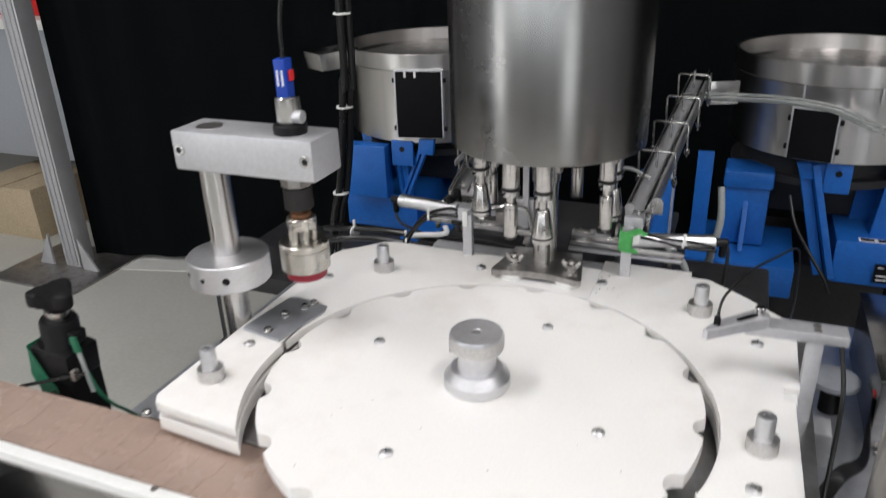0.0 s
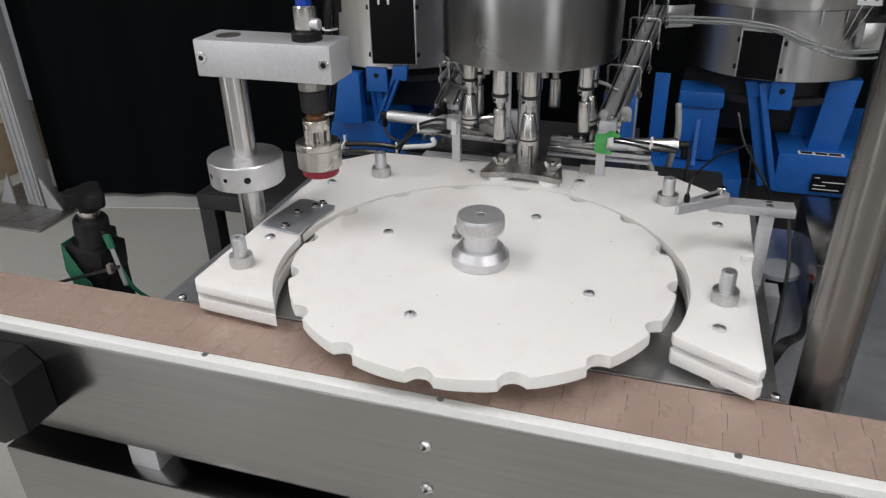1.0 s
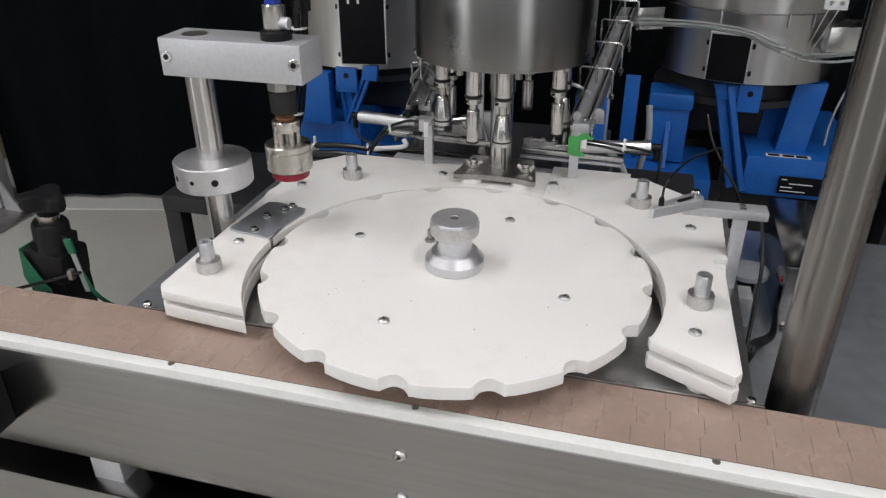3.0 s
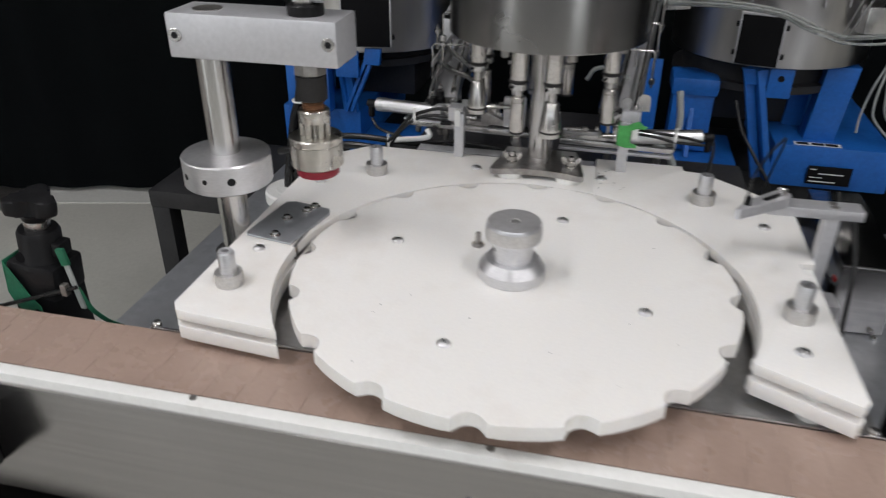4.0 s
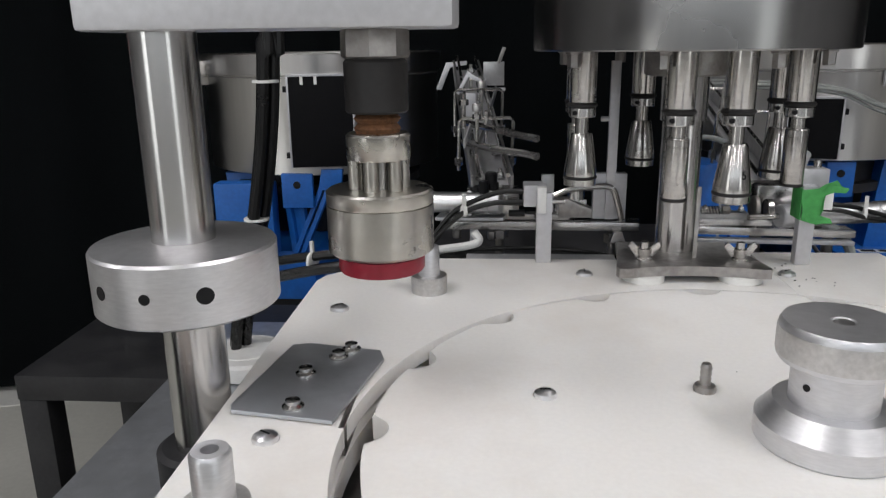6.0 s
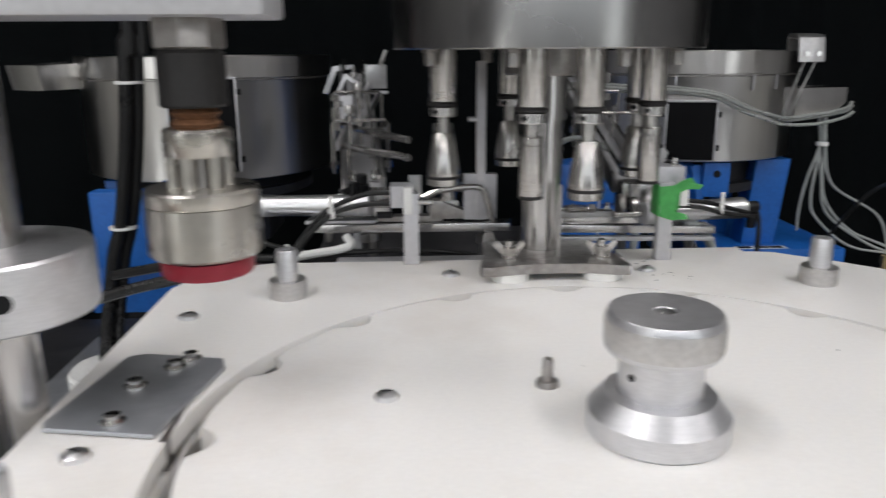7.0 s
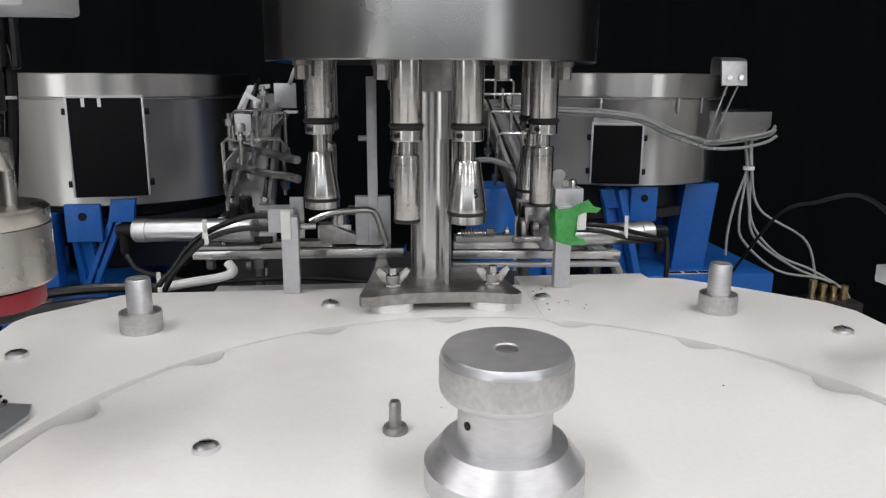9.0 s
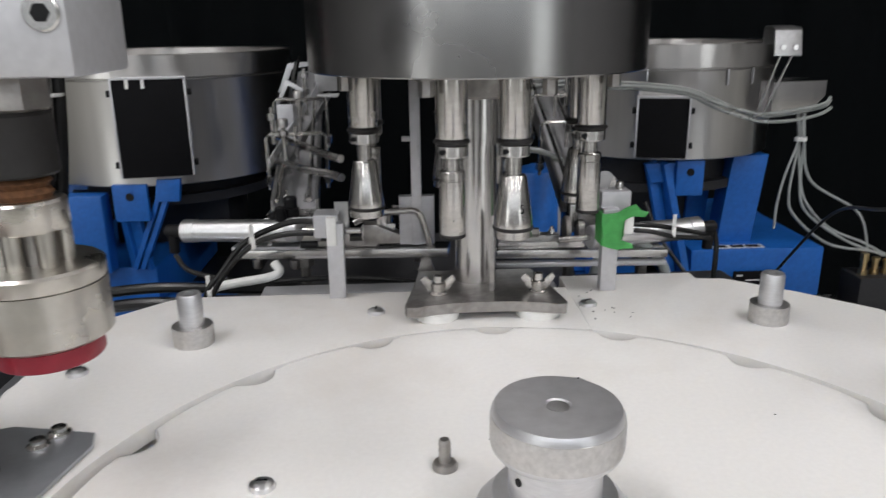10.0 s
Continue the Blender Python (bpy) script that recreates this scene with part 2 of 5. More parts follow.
def hex_head(x, y, z, r, h, m=None, into=None):
    return lathe([(r, z), (r, z + h * 0.8), (r * 0.85, z + h)], x, y, 6, m, into)


def arc(r, a0, a1, count, x=0, y=0):
    return [(x + r * math.cos(radians(a0 + (a1 - a0) * i / count)), y + r * math.sin(radians(a0 + (a1 - a0) * i / count))) for i in range(count + 1)]


def knurl(r, z0, z1, x=0, y=0, segments=120, rows=8, depth=0.00035):
    """A turned band with a raised diamond pattern."""
    bm = bmesh.new()
    rings = []
    for j in range(rows + 1):
        z = z0 + (z1 - z0) * j / rows
        rings.append([bm.verts.new((x + (r + (depth if (i + j) % 2 and 0 < j < rows else 0)) * math.cos(2 * math.pi * i / segments), y + (r + (depth if (i + j) % 2 and 0 < j < rows else 0)) * math.sin(2 * math.pi * i / segments), z)) for i in range(segments)])
    for p, q in zip(rings, rings[1:]):
        for i in range(segments):
            k = (i + 1) % segments
            bm.faces.new((p[i], p[k], q[k], q[i]))
    bm.faces.new(rings[0][::-1])
    bm.faces.new(rings[-1])
    return bm


# ---- room ----
solid("floor", box(-6, 5, -5, 5, -0.1, 0.0, 0), FLOOR, "pale sealed concrete workshop floor", "floor", kind="structure")
solid("ceiling", box(-6, 5, -5, 5, 3.2, 3.3, 0), CEIL, "plain pale workshop ceiling", "ceiling", kind="structure")
solid("wall_north", box(-6, 5, 5.0, 5.15, 0, 3.2, 0), WALL, "plain painted workshop wall", "wall", kind="structure")
bm = bmesh.new()
for x0, x1, z0, z1 in ((-6, -5.8, 0, 3.2), (-5.8, -3.8, 0, 0.1), (-5.8, -3.8, 2.6, 3.2), (-3.8, -3.4, 0, 3.2), (-3.4, 2.8, 0, 1.75), (-3.4, 2.8, 2.95, 3.2), (2.8, 3.1, 0, 3.2), (3.1, 4.7, 0, 0.1), (3.1, 4.7, 2.6, 3.2), (4.7, 5, 0, 3.2)):
    box(x0, x1, -5.15, -5.0, z0, z1, 0, None, bm)
solid("wall_south", bm, WALL, "plain painted workshop wall with openings for the added windows", "wall", kind="structure")
solid("wall_west", box(-6.15, -6.0, -5, 5, 0, 3.2, 0), WALL, "plain painted workshop wall", "wall", kind="structure")


def window(name, width, height, watts, m, mullions):
    """An unseen window, added for reflections in the steel; lights along -z of m."""
    t = thing(name, "unseen white framed window added for bright reflections in the steel", "window", kind="structure")
    t.matrix_basis = m
    for x0, x1, y0, y1 in ((-width / 2, width / 2, -height / 2, -height / 2 + 0.06), (-width / 2, width / 2, height / 2 - 0.06, height / 2)):
        part("window_frame", box(x0, x1, y0, y1, -0.03, 0.03, 0.004, m), NYLON, t)
    for k in range(mullions + 1):
        x = -width / 2 + 0.03 + (width - 0.06) * k / mullions
        part("mullion", box(x - 0.03, x + 0.03, -height / 2 + 0.061, height / 2 - 0.061, -0.028, 0.028, 0.004, m), NYLON, t)
    lamp = bpy.data.lights.new("window_fill", "AREA")
    lamp.shape, lamp.size, lamp.size_y, lamp.energy, lamp.color = "RECTANGLE", width, height, watts, (0.93, 0.97, 1.0)
    ob = new("window_fill", lamp)
    ob.parent = t
    ob.matrix_basis = Matrix.Translation((0, 0, 0.06))


# Unseen high strip of glazing, added to brighten the drum.
window("drum_fill_window", 6.2, 1.2, 34, pose(-0.3, -5.05, 2.35, 90, 0, 0), 5)
# Tall windows stand in for bright openings known only from the bowls' reflections.
window("window_2", 2.0, 2.5, 40, pose(-4.8, -5.05, 1.35, 90, 0, 0), 2)
window("window_3", 1.6, 2.5, 26, pose(3.9, -5.05, 1.35, 90, 0, 0), 2)
solid("wall_east", box(5.0, 5.15, -5, 5, 0, 3.2, 0), WALL, "plain painted workshop wall", "wall", kind="structure")


def ceiling_light(x, y):
    t = thing("ceiling_light", "long white fluorescent ceiling light", "ceiling light", "ceiling lights", at=(x, y, 3.2))
    part("housing", box(x - 0.16, x + 0.16, y - 0.75, y + 0.75, 3.13, 3.2, 0.01), GREY, t)
    part("diffuser", box(x - 0.14, x + 0.14, y - 0.72, y + 0.72, 3.115, 3.128, 0.003), LAMP, t)
    lamp = bpy.data.lights.new("lamp", "AREA")
    lamp.shape, lamp.size, lamp.size_y, lamp.energy, lamp.color = "RECTANGLE", 0.28, 1.44, LAMP_WATTS, (0.99, 0.97, 1.0)
    ob = new("lamp", lamp)
    ob.parent = t
    ob.matrix_basis = Matrix.Translation((0, 0, -0.095))


LAMP_WATTS = 21
for lx in (-3.4, -1.2, 1.0, 3.0):
    for ly in (-3.4, -0.6):
        ceiling_light(lx, ly)


# ---- curtain ----
def curtain(path, z0, z1):
    bm = bmesh.new()
    pts = smooth_path([(x, y, 0) for x, y in path], 60)
    rows = []
    run = 0
    for i, p in enumerate(pts):
        d = pts[min(i + 1, len(pts) - 1)] - pts[max(i - 1, 0)]
        n = Vector((-d.y, d.x, 0)).normalized()
        if i:
            run += (p - pts[i - 1]).length
        fold = 0.028 * math.sin(run * 23 + 1.5 * math.sin(run * 3.1)) + 0.02 * math.sin(run * 9.3 + 2)
        rows.append([bm.verts.new((*(p + n * fold * (0.35 + 0.65 * k / 4) + n * 0.006 * math.sin(k * 1.7 + run * 5))[:2], z0 + (z1 - z0) * k / 4)) for k in range(5)])
    for a, b in zip(rows, rows[1:]):
        for k in range(4):
            bm.faces.new((a[k], b[k], b[k + 1], a[k + 1]))
    bmesh.ops.solidify(bm, geom=bm.faces[:], thickness=0.004)
    return bm


cur = thing("curtain", "long black cloth curtain hanging in soft folds", "curtain", at=(-1, 1.95, 2.9))
part("cloth", curtain([(-2.62, 1.70), (-1.9, 1.88), (-1.4, 2.0), (-0.4, 2.1), (0.8, 2.12), (2.0, 2.05), (3.4, 1.7)], 0.03, 2.9), CURTAIN, cur, "", 80)
part("curtain_rail", hose([(-2.62, 1.70, 2.9), (-1.4, 2.0, 2.9), (0, 2.11, 2.9), (2.0, 2.05, 2.9), (3.4, 1.7, 2.9)], 0.02), ALU, cur)
tagged(part("floor_band", prism([(-2.6, 1.60), (-1.45, 1.88), (-0.3, 1.95), (-0.3, 2.25), (-1.5, 2.2), (-2.7, 1.9)], 0, 0.004, 0), BAND), "pale strip of floor along the curtain", "floor", kind="structure")

# aluminium stand at the curtain's end
st = thing("profile_stand", "grey aluminium profile upright on a flat steel foot", "stand", at=(-2.66, 1.6, 0))
part("upright", box(-2.69, -2.60, 1.58, 1.67, 0.012, 2.9, 0.004), ALU, st)
for gx in (-2.675, -2.645, -2.615):
    part("groove_lip", box(gx - 0.006, gx + 0.006, 1.572, 1.5805, 0.02, 2.9, 0.001), ALU, st)
part("foot_plate", box(-2.95, -2.42, 1.36, 1.80, 0, 0.012, 0.003), DARKSTEEL, st)
for gx in (-2.76, -2.57):
    part("gusset", prism([(0, 0), (0.09, 0), (0, 0.16)], -0.006, 0.006, 0.001, pose(gx, 1.575, 0.012, 90, 0, 180 if gx < -2.6 else 0)), ALU, st)

# things past the curtain
cab = thing("steel_cabinet", "grey steel cabinet with a red top box", "cabinet", at=(-3.4, 2.3, 0))
part("body", box(-4.1, -2.95, 2.1, 2.7, 0.35, 1.05, 0.01), GREY, cab)
part("worktop", box(-4.15, -2.92, 2.06, 2.72, 1.05, 1.10, 0.006), NYLON, cab)
for lx in (-4.05, -3.0):
    part("leg", box(lx - 0.025, lx + 0.025, 2.15, 2.2, 0, 0.35, 0.003), BLACKSTEEL, cab)
solid("red_tool_case", box(-3.75, -2.97, 2.2, 2.6, 1.10, 1.42, 0.02), REDPAINT, "bright red metal tool case on a cabinet", "tool case")
ctn = thing("carton", "worn brown cardboard carton on the floor", "carton", at=(-3.3, 1.95, 0))
part("body", box(-3.5, -3.1, 1.8, 2.2, 0, 0.28, 0.004), CARD, ctn)
part("flap", box(-3.52, -3.3, 1.78, 2.22, 0.28, 0.286, 0.001), CARD, ctn)


# ---- machine bed ----
BELT_Z, TOP = 0.900, 0.950
bed = thing("machine_bed", "stainless steel machine bed plate on a frame", "machine bed", at=(0, 0.1, 0))
part("bed_plate", prism([(-0.378, -0.150), (0.41, -0.150), (0.41, 0.40), (-0.378, 0.40)], 0.886, 0.898, 0.0015), SATIN, bed)
part("front_lip", box(-0.43, 0.42, -0.1535, -0.1505, 0.872, 0.9015, 0.0006), STEEL, bed)
part("cabinet_body", box(-0.30, 0.36, -0.12, 0.62, 0.10, 0.884, 0.006), BLACKSTEEL, bed)
for lx in (-0.26, 0.32):
    for ly in (-0.08, 0.56):
        part("levelling_foot", lathe([(0.04, 0), (0.04, 0.015), (0.012, 0.03), (0.012, 0.1)], lx, ly, 20), DARKSTEEL, bed)
for lx in (0.405, -0.425):
    part("lip_bolt", lathe([(0.006, 0.9), (0.006, 0.904), (0.004, 0.906)], lx, -0.146, 16), STEEL, bed)


# ---- conveyor ----
cv = thing("conveyor", "stainless steel conveyor with a brown chain belt", "conveyor", at=(0, -0.21, 0))
part("side_panel", box(-0.90, 1.7, -0.279, -0.275, 0.715, 0.889, 0.0012), BRUSHED, cv)
part("panel_lip", box(-0.90, 1.7, -0.277, -0.262, 0.884, 0.889, 0.001), STEEL, cv)
part("wear_strip", box(-1.6, 1.7, -0.2745, -0.2575, 0.862, 0.9015, 0.0018), NYLON, cv, "white plastic wear strip")
# Rail reaches low and a black sheet is added to keep the gap dark.
part("back_rail", box(-0.90, 1.7, -0.153, -0.147, 0.673, 0.884, 0.001), STEEL, cv)
part("dark_backing", box(-0.88, 1.68, -0.20, -0.19, 0.673, 0.859, 0.001), BLACKSTEEL, cv)
part("belt_bed", box(-1.6, 1.7, -0.256, -0.154, 0.86, 0.8925, 0), BELTBED, cv)
part("lower_trough", box(-0.695, 1.7, -0.300, -0.12, 0.40, 0.672, 0.004), BRUSHED, cv, "folded steel trough below the belt")
part("spacer_block", box(-0.475, -0.425, -0.275, -0.235, 0.670, 0.72, 0.002), ALU, cv)
for sx in (-1.3, 1.3):
    part("leg", box(sx - 0.03, sx + 0.03, -0.24, -0.18, 0, 0.40, 0.003), BRUSHED, cv)
for sx, sz in ((0.004, 0.837), (0.004, 0.765), (0.50, 0.837), (0.50, 0.765)):
    s = part("panel_screw", lathe([(0.0085, 0), (0.0085, 0.002), (0.0055, 0.0045)], 0, 0, 20, pose(sx, -0.279, sz, 90, 0, 0)), STEEL, cv)
    part("slot", box(-0.006, 0.006, -0.0012, 0.0012, 0.0040, 0.0052, 0, pose(sx, -0.279, sz, 90, 0, 35)), BLACK, s)
for sx in (-0.31, 0.02, 0.36):
    part("strip_screw", lathe([(0.0045, 0.9008), (0.0045, 0.9022)], sx, -0.262, 12), DARKSTEEL, cv)
gk = part("drive_cover", prism([(-0.085, 0.145), (0.075, 0.145), (0.10, 0.12), (0.10, 0.035), (0.045, 0.0), (-0.05, 0.0), (-0.085, 0.03)], 0, 0.06, 0.004, pose(-0.680, -0.279, 0.727, 90, 0, 0)), BLACK, cv, "black plastic drive cover")
part("cover_bolt", lathe([(0.012, 0), (0.012, 0.008), (0.008, 0.01)], 0, 0, 20, pose(-0.725, -0.339, 0.742, 90, 0, 0)), STEEL, gk)


# ---- guide plates round the star wheel ----
def guide(name, outline, label):
    cx = sum(p[0] for p in outline) / len(outline)
    cy = sum(p[1] for p in outline) / len(outline)
    g = thing(name, label, "guide plate", "guide plates", at=(cx, cy, 0.898))
    part("top_plate", prism(outline, 0.9365, TOP, 0.0006), WHITE, g)
    part("bottom_plate", prism(outline, 0.909, 0.9275, 0.0016), WHITE, g)
    return g


inner, GY = 0.2968, -0.0140


def tapered_arc(a0, a1, count, narrow_from, end_radius):
    """The inner edge of a guide, which closes in on the wheel towards a1."""
    out = []
    for i in range(count + 1):
        a = a0 + (a1 - a0) * i / count
        f = min(max((a - narrow_from) / (a1 - narrow_from), 0), 1)
        r = inner + (end_radius - inner) * f
        out.append((r * math.cos(radians(a)), GY * (1 - f) + r * math.sin(radians(a))))
    return out


left_out = tapered_arc(-144.5, -270.0, 44, -215, 0.2850)
left_out += [(0.08795, 0.272), (0.08795, 0.385), (-0.30, 0.385), (-0.318, 0.378), (-0.378, 0.318), (-0.384, 0.30), (-0.384, -0.16), (-0.374, -0.174), (-0.36, -0.176)]
gl = guide("guide_plate", left_out, "large white plastic guide plate with a curved inner edge")
for x, y in ((-0.34, -0.11), (-0.30, 0.29), (0.03, 0.35), (-0.36, 0.12)):
    part("spacer", lathe([(0.014, 0.8975), (0.014, 0.938)], x, y, 20), NYLON, gl)
right_out = [(0.0880, 0.42), (0.232, 0.42), (0.232, 0.40), (0.262, 0.398), (0.318, 0.352), (0.372, 0.30), (0.386, 0.27), (0.386, 0.118), (0.366, 0.116), (0.366, 0.088), (0.380, 0.085), (0.386, -0.16), (0.378, -0.171), (0.281, -0.122), (0.279, -0.112)]
right_out += arc(inner + 0.002, -19.5, 18.5, 22, 0, GY) + tapered_arc(19.5, 72.0, 26, 24, 0.2850)
gr = guide("guide_plate", right_out, "white plastic guide plate with a notched outer edge")
for x, y in ((0.12, 0.36), (0.34, 0.24), (0.34, -0.05), (0.345, -0.13)):
    part("spacer", lathe([(0.014, 0.8975), (0.014, 0.938)], x, y, 20), NYLON, gr)
part("notch_block", box(0.3665, 0.3835, 0.0895, 0.1145, 0.909, 0.944, 0.0015), NYLON, gr)


def button_screw(x, y, z=TOP, r=0.0085, parent=None, turn=0.0):
    s = part("button_screw", lathe([(r, z - 0.0005), (r, z + 0.001), (r * 0.93, z + 0.003), (r * 0.6, z + 0.0047), (r * 0.3, z + 0.0052)], x, y, 24), BRIGHT, parent)
    part("slot", box(-r * 0.45, r * 0.45, -0.0007, 0.0007, z + 0.0042, z + 0.00535, 0, Matrix.Translation((x, y, 0)) @ Matrix.Rotation(turn, 4, "Z")), BLACK, s)
    return s


for k, (x, y, g) in enumerate(((-0.343, 0.215, gl), (-0.108, 0.328, gl), (-0.342, -0.016, gl), (0.099, 0.333, gr), (0.335, 0.213, gr), (0.335, -0.09, gr))):
    button_screw(x, y, parent=g, turn=0.6 + k)


def locating_peg(x, y):
    t = thing("locating_peg", "aluminium peg with a knurled collar on a white plate", "peg", "locating pegs", at=(x, y, TOP))
    part("collar", knurl(0.0172, TOP, TOP + 0.0172, x, y, 72, 8), KNURL, t, "knurled collar")
    p = part("pin", lathe([(0.0104, TOP + 0.017), (0.0104, TOP + 0.044), (0.0092, TOP + 0.0462), (0.0045, TOP + 0.0462), (0.0042, TOP + 0.036)], x, y, 32), TURNED, t)
    return t


for x, y in ((-0.339, -0.105), (0.342, -0.019), (-0.265, 0.270), (0.254, 0.281)):
    locating_peg(x, y)


# ---- star wheel ----
def star_outline(R, count, pocket, depth):
    pts = []
    half = math.asin(pocket / R)
    for k in range(count):
        a = 2 * math.pi * k / count
        for i in range(7):
            t = -half + 2 * half * i / 6
            s = 1 - (2 * i / 6 - 1) ** 2
            pts.append((a + t, R - depth * math.sqrt(max(s, 0))))
        gap = 2 * math.pi / count - 2 * half
        for i in range(1, 6):
            pts.append((a + half + gap * i / 6, R))
    return [(r * math.cos(a), r * math.sin(a)) for a, r in pts]


DISC = 0.9499
sw = thing("star_wheel", "large round white plastic star wheel with pockets along its rim", "star wheel", at=(0, 0, 0.898))
part("disc", prism(star_outline(0.2815, 16, 0.0175, 0.0155), 0.932, DISC, 0.0016), WHITE, sw)
part("shaft", lathe([(0.06, 0.8985), (0.06, 0.906), (0.035, 0.908), (0.035, 0.932)], 0, 0, 40), DARKSTEEL, sw)
for a in (73, 163, 253, 343):
    button_screw(0.174 * math.cos(radians(a)), 0.174 * math.sin(radians(a)), DISC, 0.008, sw, 0.4 + a)
hub = part("hub", lathe([(0.0418, DISC), (0.0428, DISC + 0.0015), (0.0428, DISC + 0.0140), (0.0335, DISC + 0.0255), (0.0250, DISC + 0.0258), (0.0250, DISC + 0.053)], 0, 0, 64), TURNED, sw, "turned aluminium hub", 14)
kn = part("knob", lathe([(0.0330, DISC + 0.0525), (0.0344, DISC + 0.0545), (0.0344, DISC + 0.0735), (0.0328, DISC + 0.0768), (0.0072, DISC + 0.0768), (0.0062, DISC + 0.0752)], 0, 0, 96), TURNED, hub, "turned aluminium knob")
part("centre_plug", lathe([(0.0058, DISC + 0.0745), (0.0058, DISC + 0.0762), (0.0050, DISC + 0.0765)], 0, 0, 24), SATIN, kn, "dull steel plug in the knob")
part("knurled_band", knurl(0.0347, DISC + 0.0560, DISC + 0.0722, 0, 0, 150, 10, 0.0004), KNURL, kn, "knurled rim of the knob")
for a in (-150, 30):
    part("set_screw", rod((0.0235 * math.cos(radians(a)), 0.0235 * math.sin(radians(a)), DISC + 0.040), (0.0255 * math.cos(radians(a)), 0.0255 * math.sin(radians(a)), DISC + 0.040), 0.0023, None, 12), BLACK, hub)
sx, sy = 0.085 * math.cos(radians(131)), 0.085 * math.sin(radians(131))
stud = part("stud", lathe([(0.0078, DISC), (0.0080, DISC + 0.002), (0.0070, DISC + 0.0042), (0.0040, DISC + 0.0050), (0.0036, DISC + 0.007), (0.0040, DISC + 0.009), (0.0036, DISC + 0.011), (0.0040, DISC + 0.013), (0.0036, DISC + 0.015), (0.0040, DISC + 0.017), (0.0036, DISC + 0.0185), (0.0030, DISC + 0.0202)], sx, sy, 20), DARKSTEEL, sw, "short threaded stud")

# deflector
df = thing("deflector_plate", "grey steel deflector plate screwed on the guide plate", "deflector", at=(-0.335, 0.06, TOP))
part("plate", prism([(-0.377, 0.022), (-0.374, 0.014), (-0.304, 0.002), (-0.285, 0.10), (-0.290, 0.116), (-0.348, 0.128), (-0.362, 0.124)], TOP + 0.0008, TOP + 0.0038, 0.0008), GALV, df)
part("side_flap", box(-0.300, -0.296, 0.0, 0.095, 0.93, TOP + 0.0005, 0.0006, None), DARKSTEEL, df)
for x, y in ((-0.313, 0.116), (-0.320, 0.101), (-0.338, 0.071), (-0.334, 0.020)):
    part("screw", lathe([(0.0075, TOP + 0.0036), (0.0075, TOP + 0.005), (0.005, TOP + 0.0065), (0.005, TOP + 0.009), (0.0035, TOP + 0.0095)], x, y, 18), CHROME, df)


# ---- clamp arm with the torque head ----
PX, PY, HX, HY = -0.4075, 0.047, -0.2765, 0.054
arm = thing("clamp_arm", "aluminium arm block on a round steel post", "clamp arm", at=(PX, PY, 0.70))
part("post", lathe([(0.0205, 0.72), (0.0205, 1.194)], PX, PY, 48), STEEL, arm)
part("post_end", lathe([(0.0185, 1.246), (0.0185, 1.2500)], PX, PY + 0.006, 40), DARKSTEEL, arm)
col = part("collar", lathe([(0.0585, 1.018), (0.060, 1.0195), (0.060, 1.0575), (0.0585, 1.0595), (0.030, 1.0605), (0.0255, 1.0615)], PX, PY, 72), TURNED, arm, "turned aluminium collar")
for a, r in ((-125, 0.0045), (-92, 0.0035), (-58, 0.0055)):
    c, s = math.cos(radians(a)), math.sin(radians(a))
    part("socket_hole", rod((PX + 0.055 * c, PY + 0.055 * s, 1.039), (PX + 0.0604 * c, PY + 0.0604 * s, 1.039), r, None, 16), BLACK, col)
blk = part("block", box(-0.4495, -0.226, 0.020, 0.092, 1.193, 1.249, 0.0035), ALU, arm, "matte aluminium block")
for x in (-0.4375, -0.2365):
    b = part("socket_screw", lathe([(0.0085, 0), (0.0085, 0.0022), (0.0075, 0.003)], 0, 0, 24, pose(x, 0.0205, 1.222, 90, 0, 0)), STEEL, blk)
    part("hex_socket", lathe([(0.0045, 0.0026), (0.0045, 0.0034)], 0, 0, 6, pose(x, 0.0205, 1.222, 90, 0, 0)), BLACK, b)
part("base_housing", lathe([(0.034, 0.7005), (0.034, 0.908), (0.030, 0.911)], PX, PY, 40), BLACKSTEEL, arm)

hd = thing("torque_head", "cylindrical nickel torque head with a red lower ring", "torque head", at=(HX, HY, 1.193))
part("red_ring", lathe([(0.0275, 1.0400), (0.0285, 1.0415), (0.0285, 1.0505)], HX, HY, 56), RED, hd, "dark red urethane ring")
part("ring_gap", lathe([(0.0270, 1.0495), (0.0270, 1.0535)], HX, HY, 48), BLACK, hd)
part("body", lathe([(0.0325, 1.0525), (0.0348, 1.0545), (0.0348, 1.0845)], HX, HY, 64), NICKEL, hd)
part("flange", lathe([(0.0342, 1.0848), (0.0348, 1.0858), (0.0348, 1.0930), (0.033, 1.0945)], HX, HY, 64), NICKEL, hd)
part("core", lathe([(0.0100, 1.094), (0.0100, 1.152)], HX, HY, 32), DARKSTEEL, hd)
for k in range(6):
    a = radians(60 * k + 20)
    part("pillar", rod((HX + 0.0155 * math.cos(a), HY + 0.0155 * math.sin(a), 1.094), (HX + 0.0155 * math.cos(a), HY + 0.0155 * math.sin(a), 1.1145), 0.0048, None, 16), NICKEL, hd)
part("coupling_ring", lathe([(0.0198, 1.1135), (0.0205, 1.1145), (0.0205, 1.1285), (0.019, 1.130)], HX, HY, 48), NICKEL, hd)
part("spring", lathe([(0.0135, 1.1295), (0.0150, 1.133), (0.0125, 1.136), (0.0150, 1.139), (0.012, 1.143)], HX, HY, 32), COPPER, hd, "rusty spring")
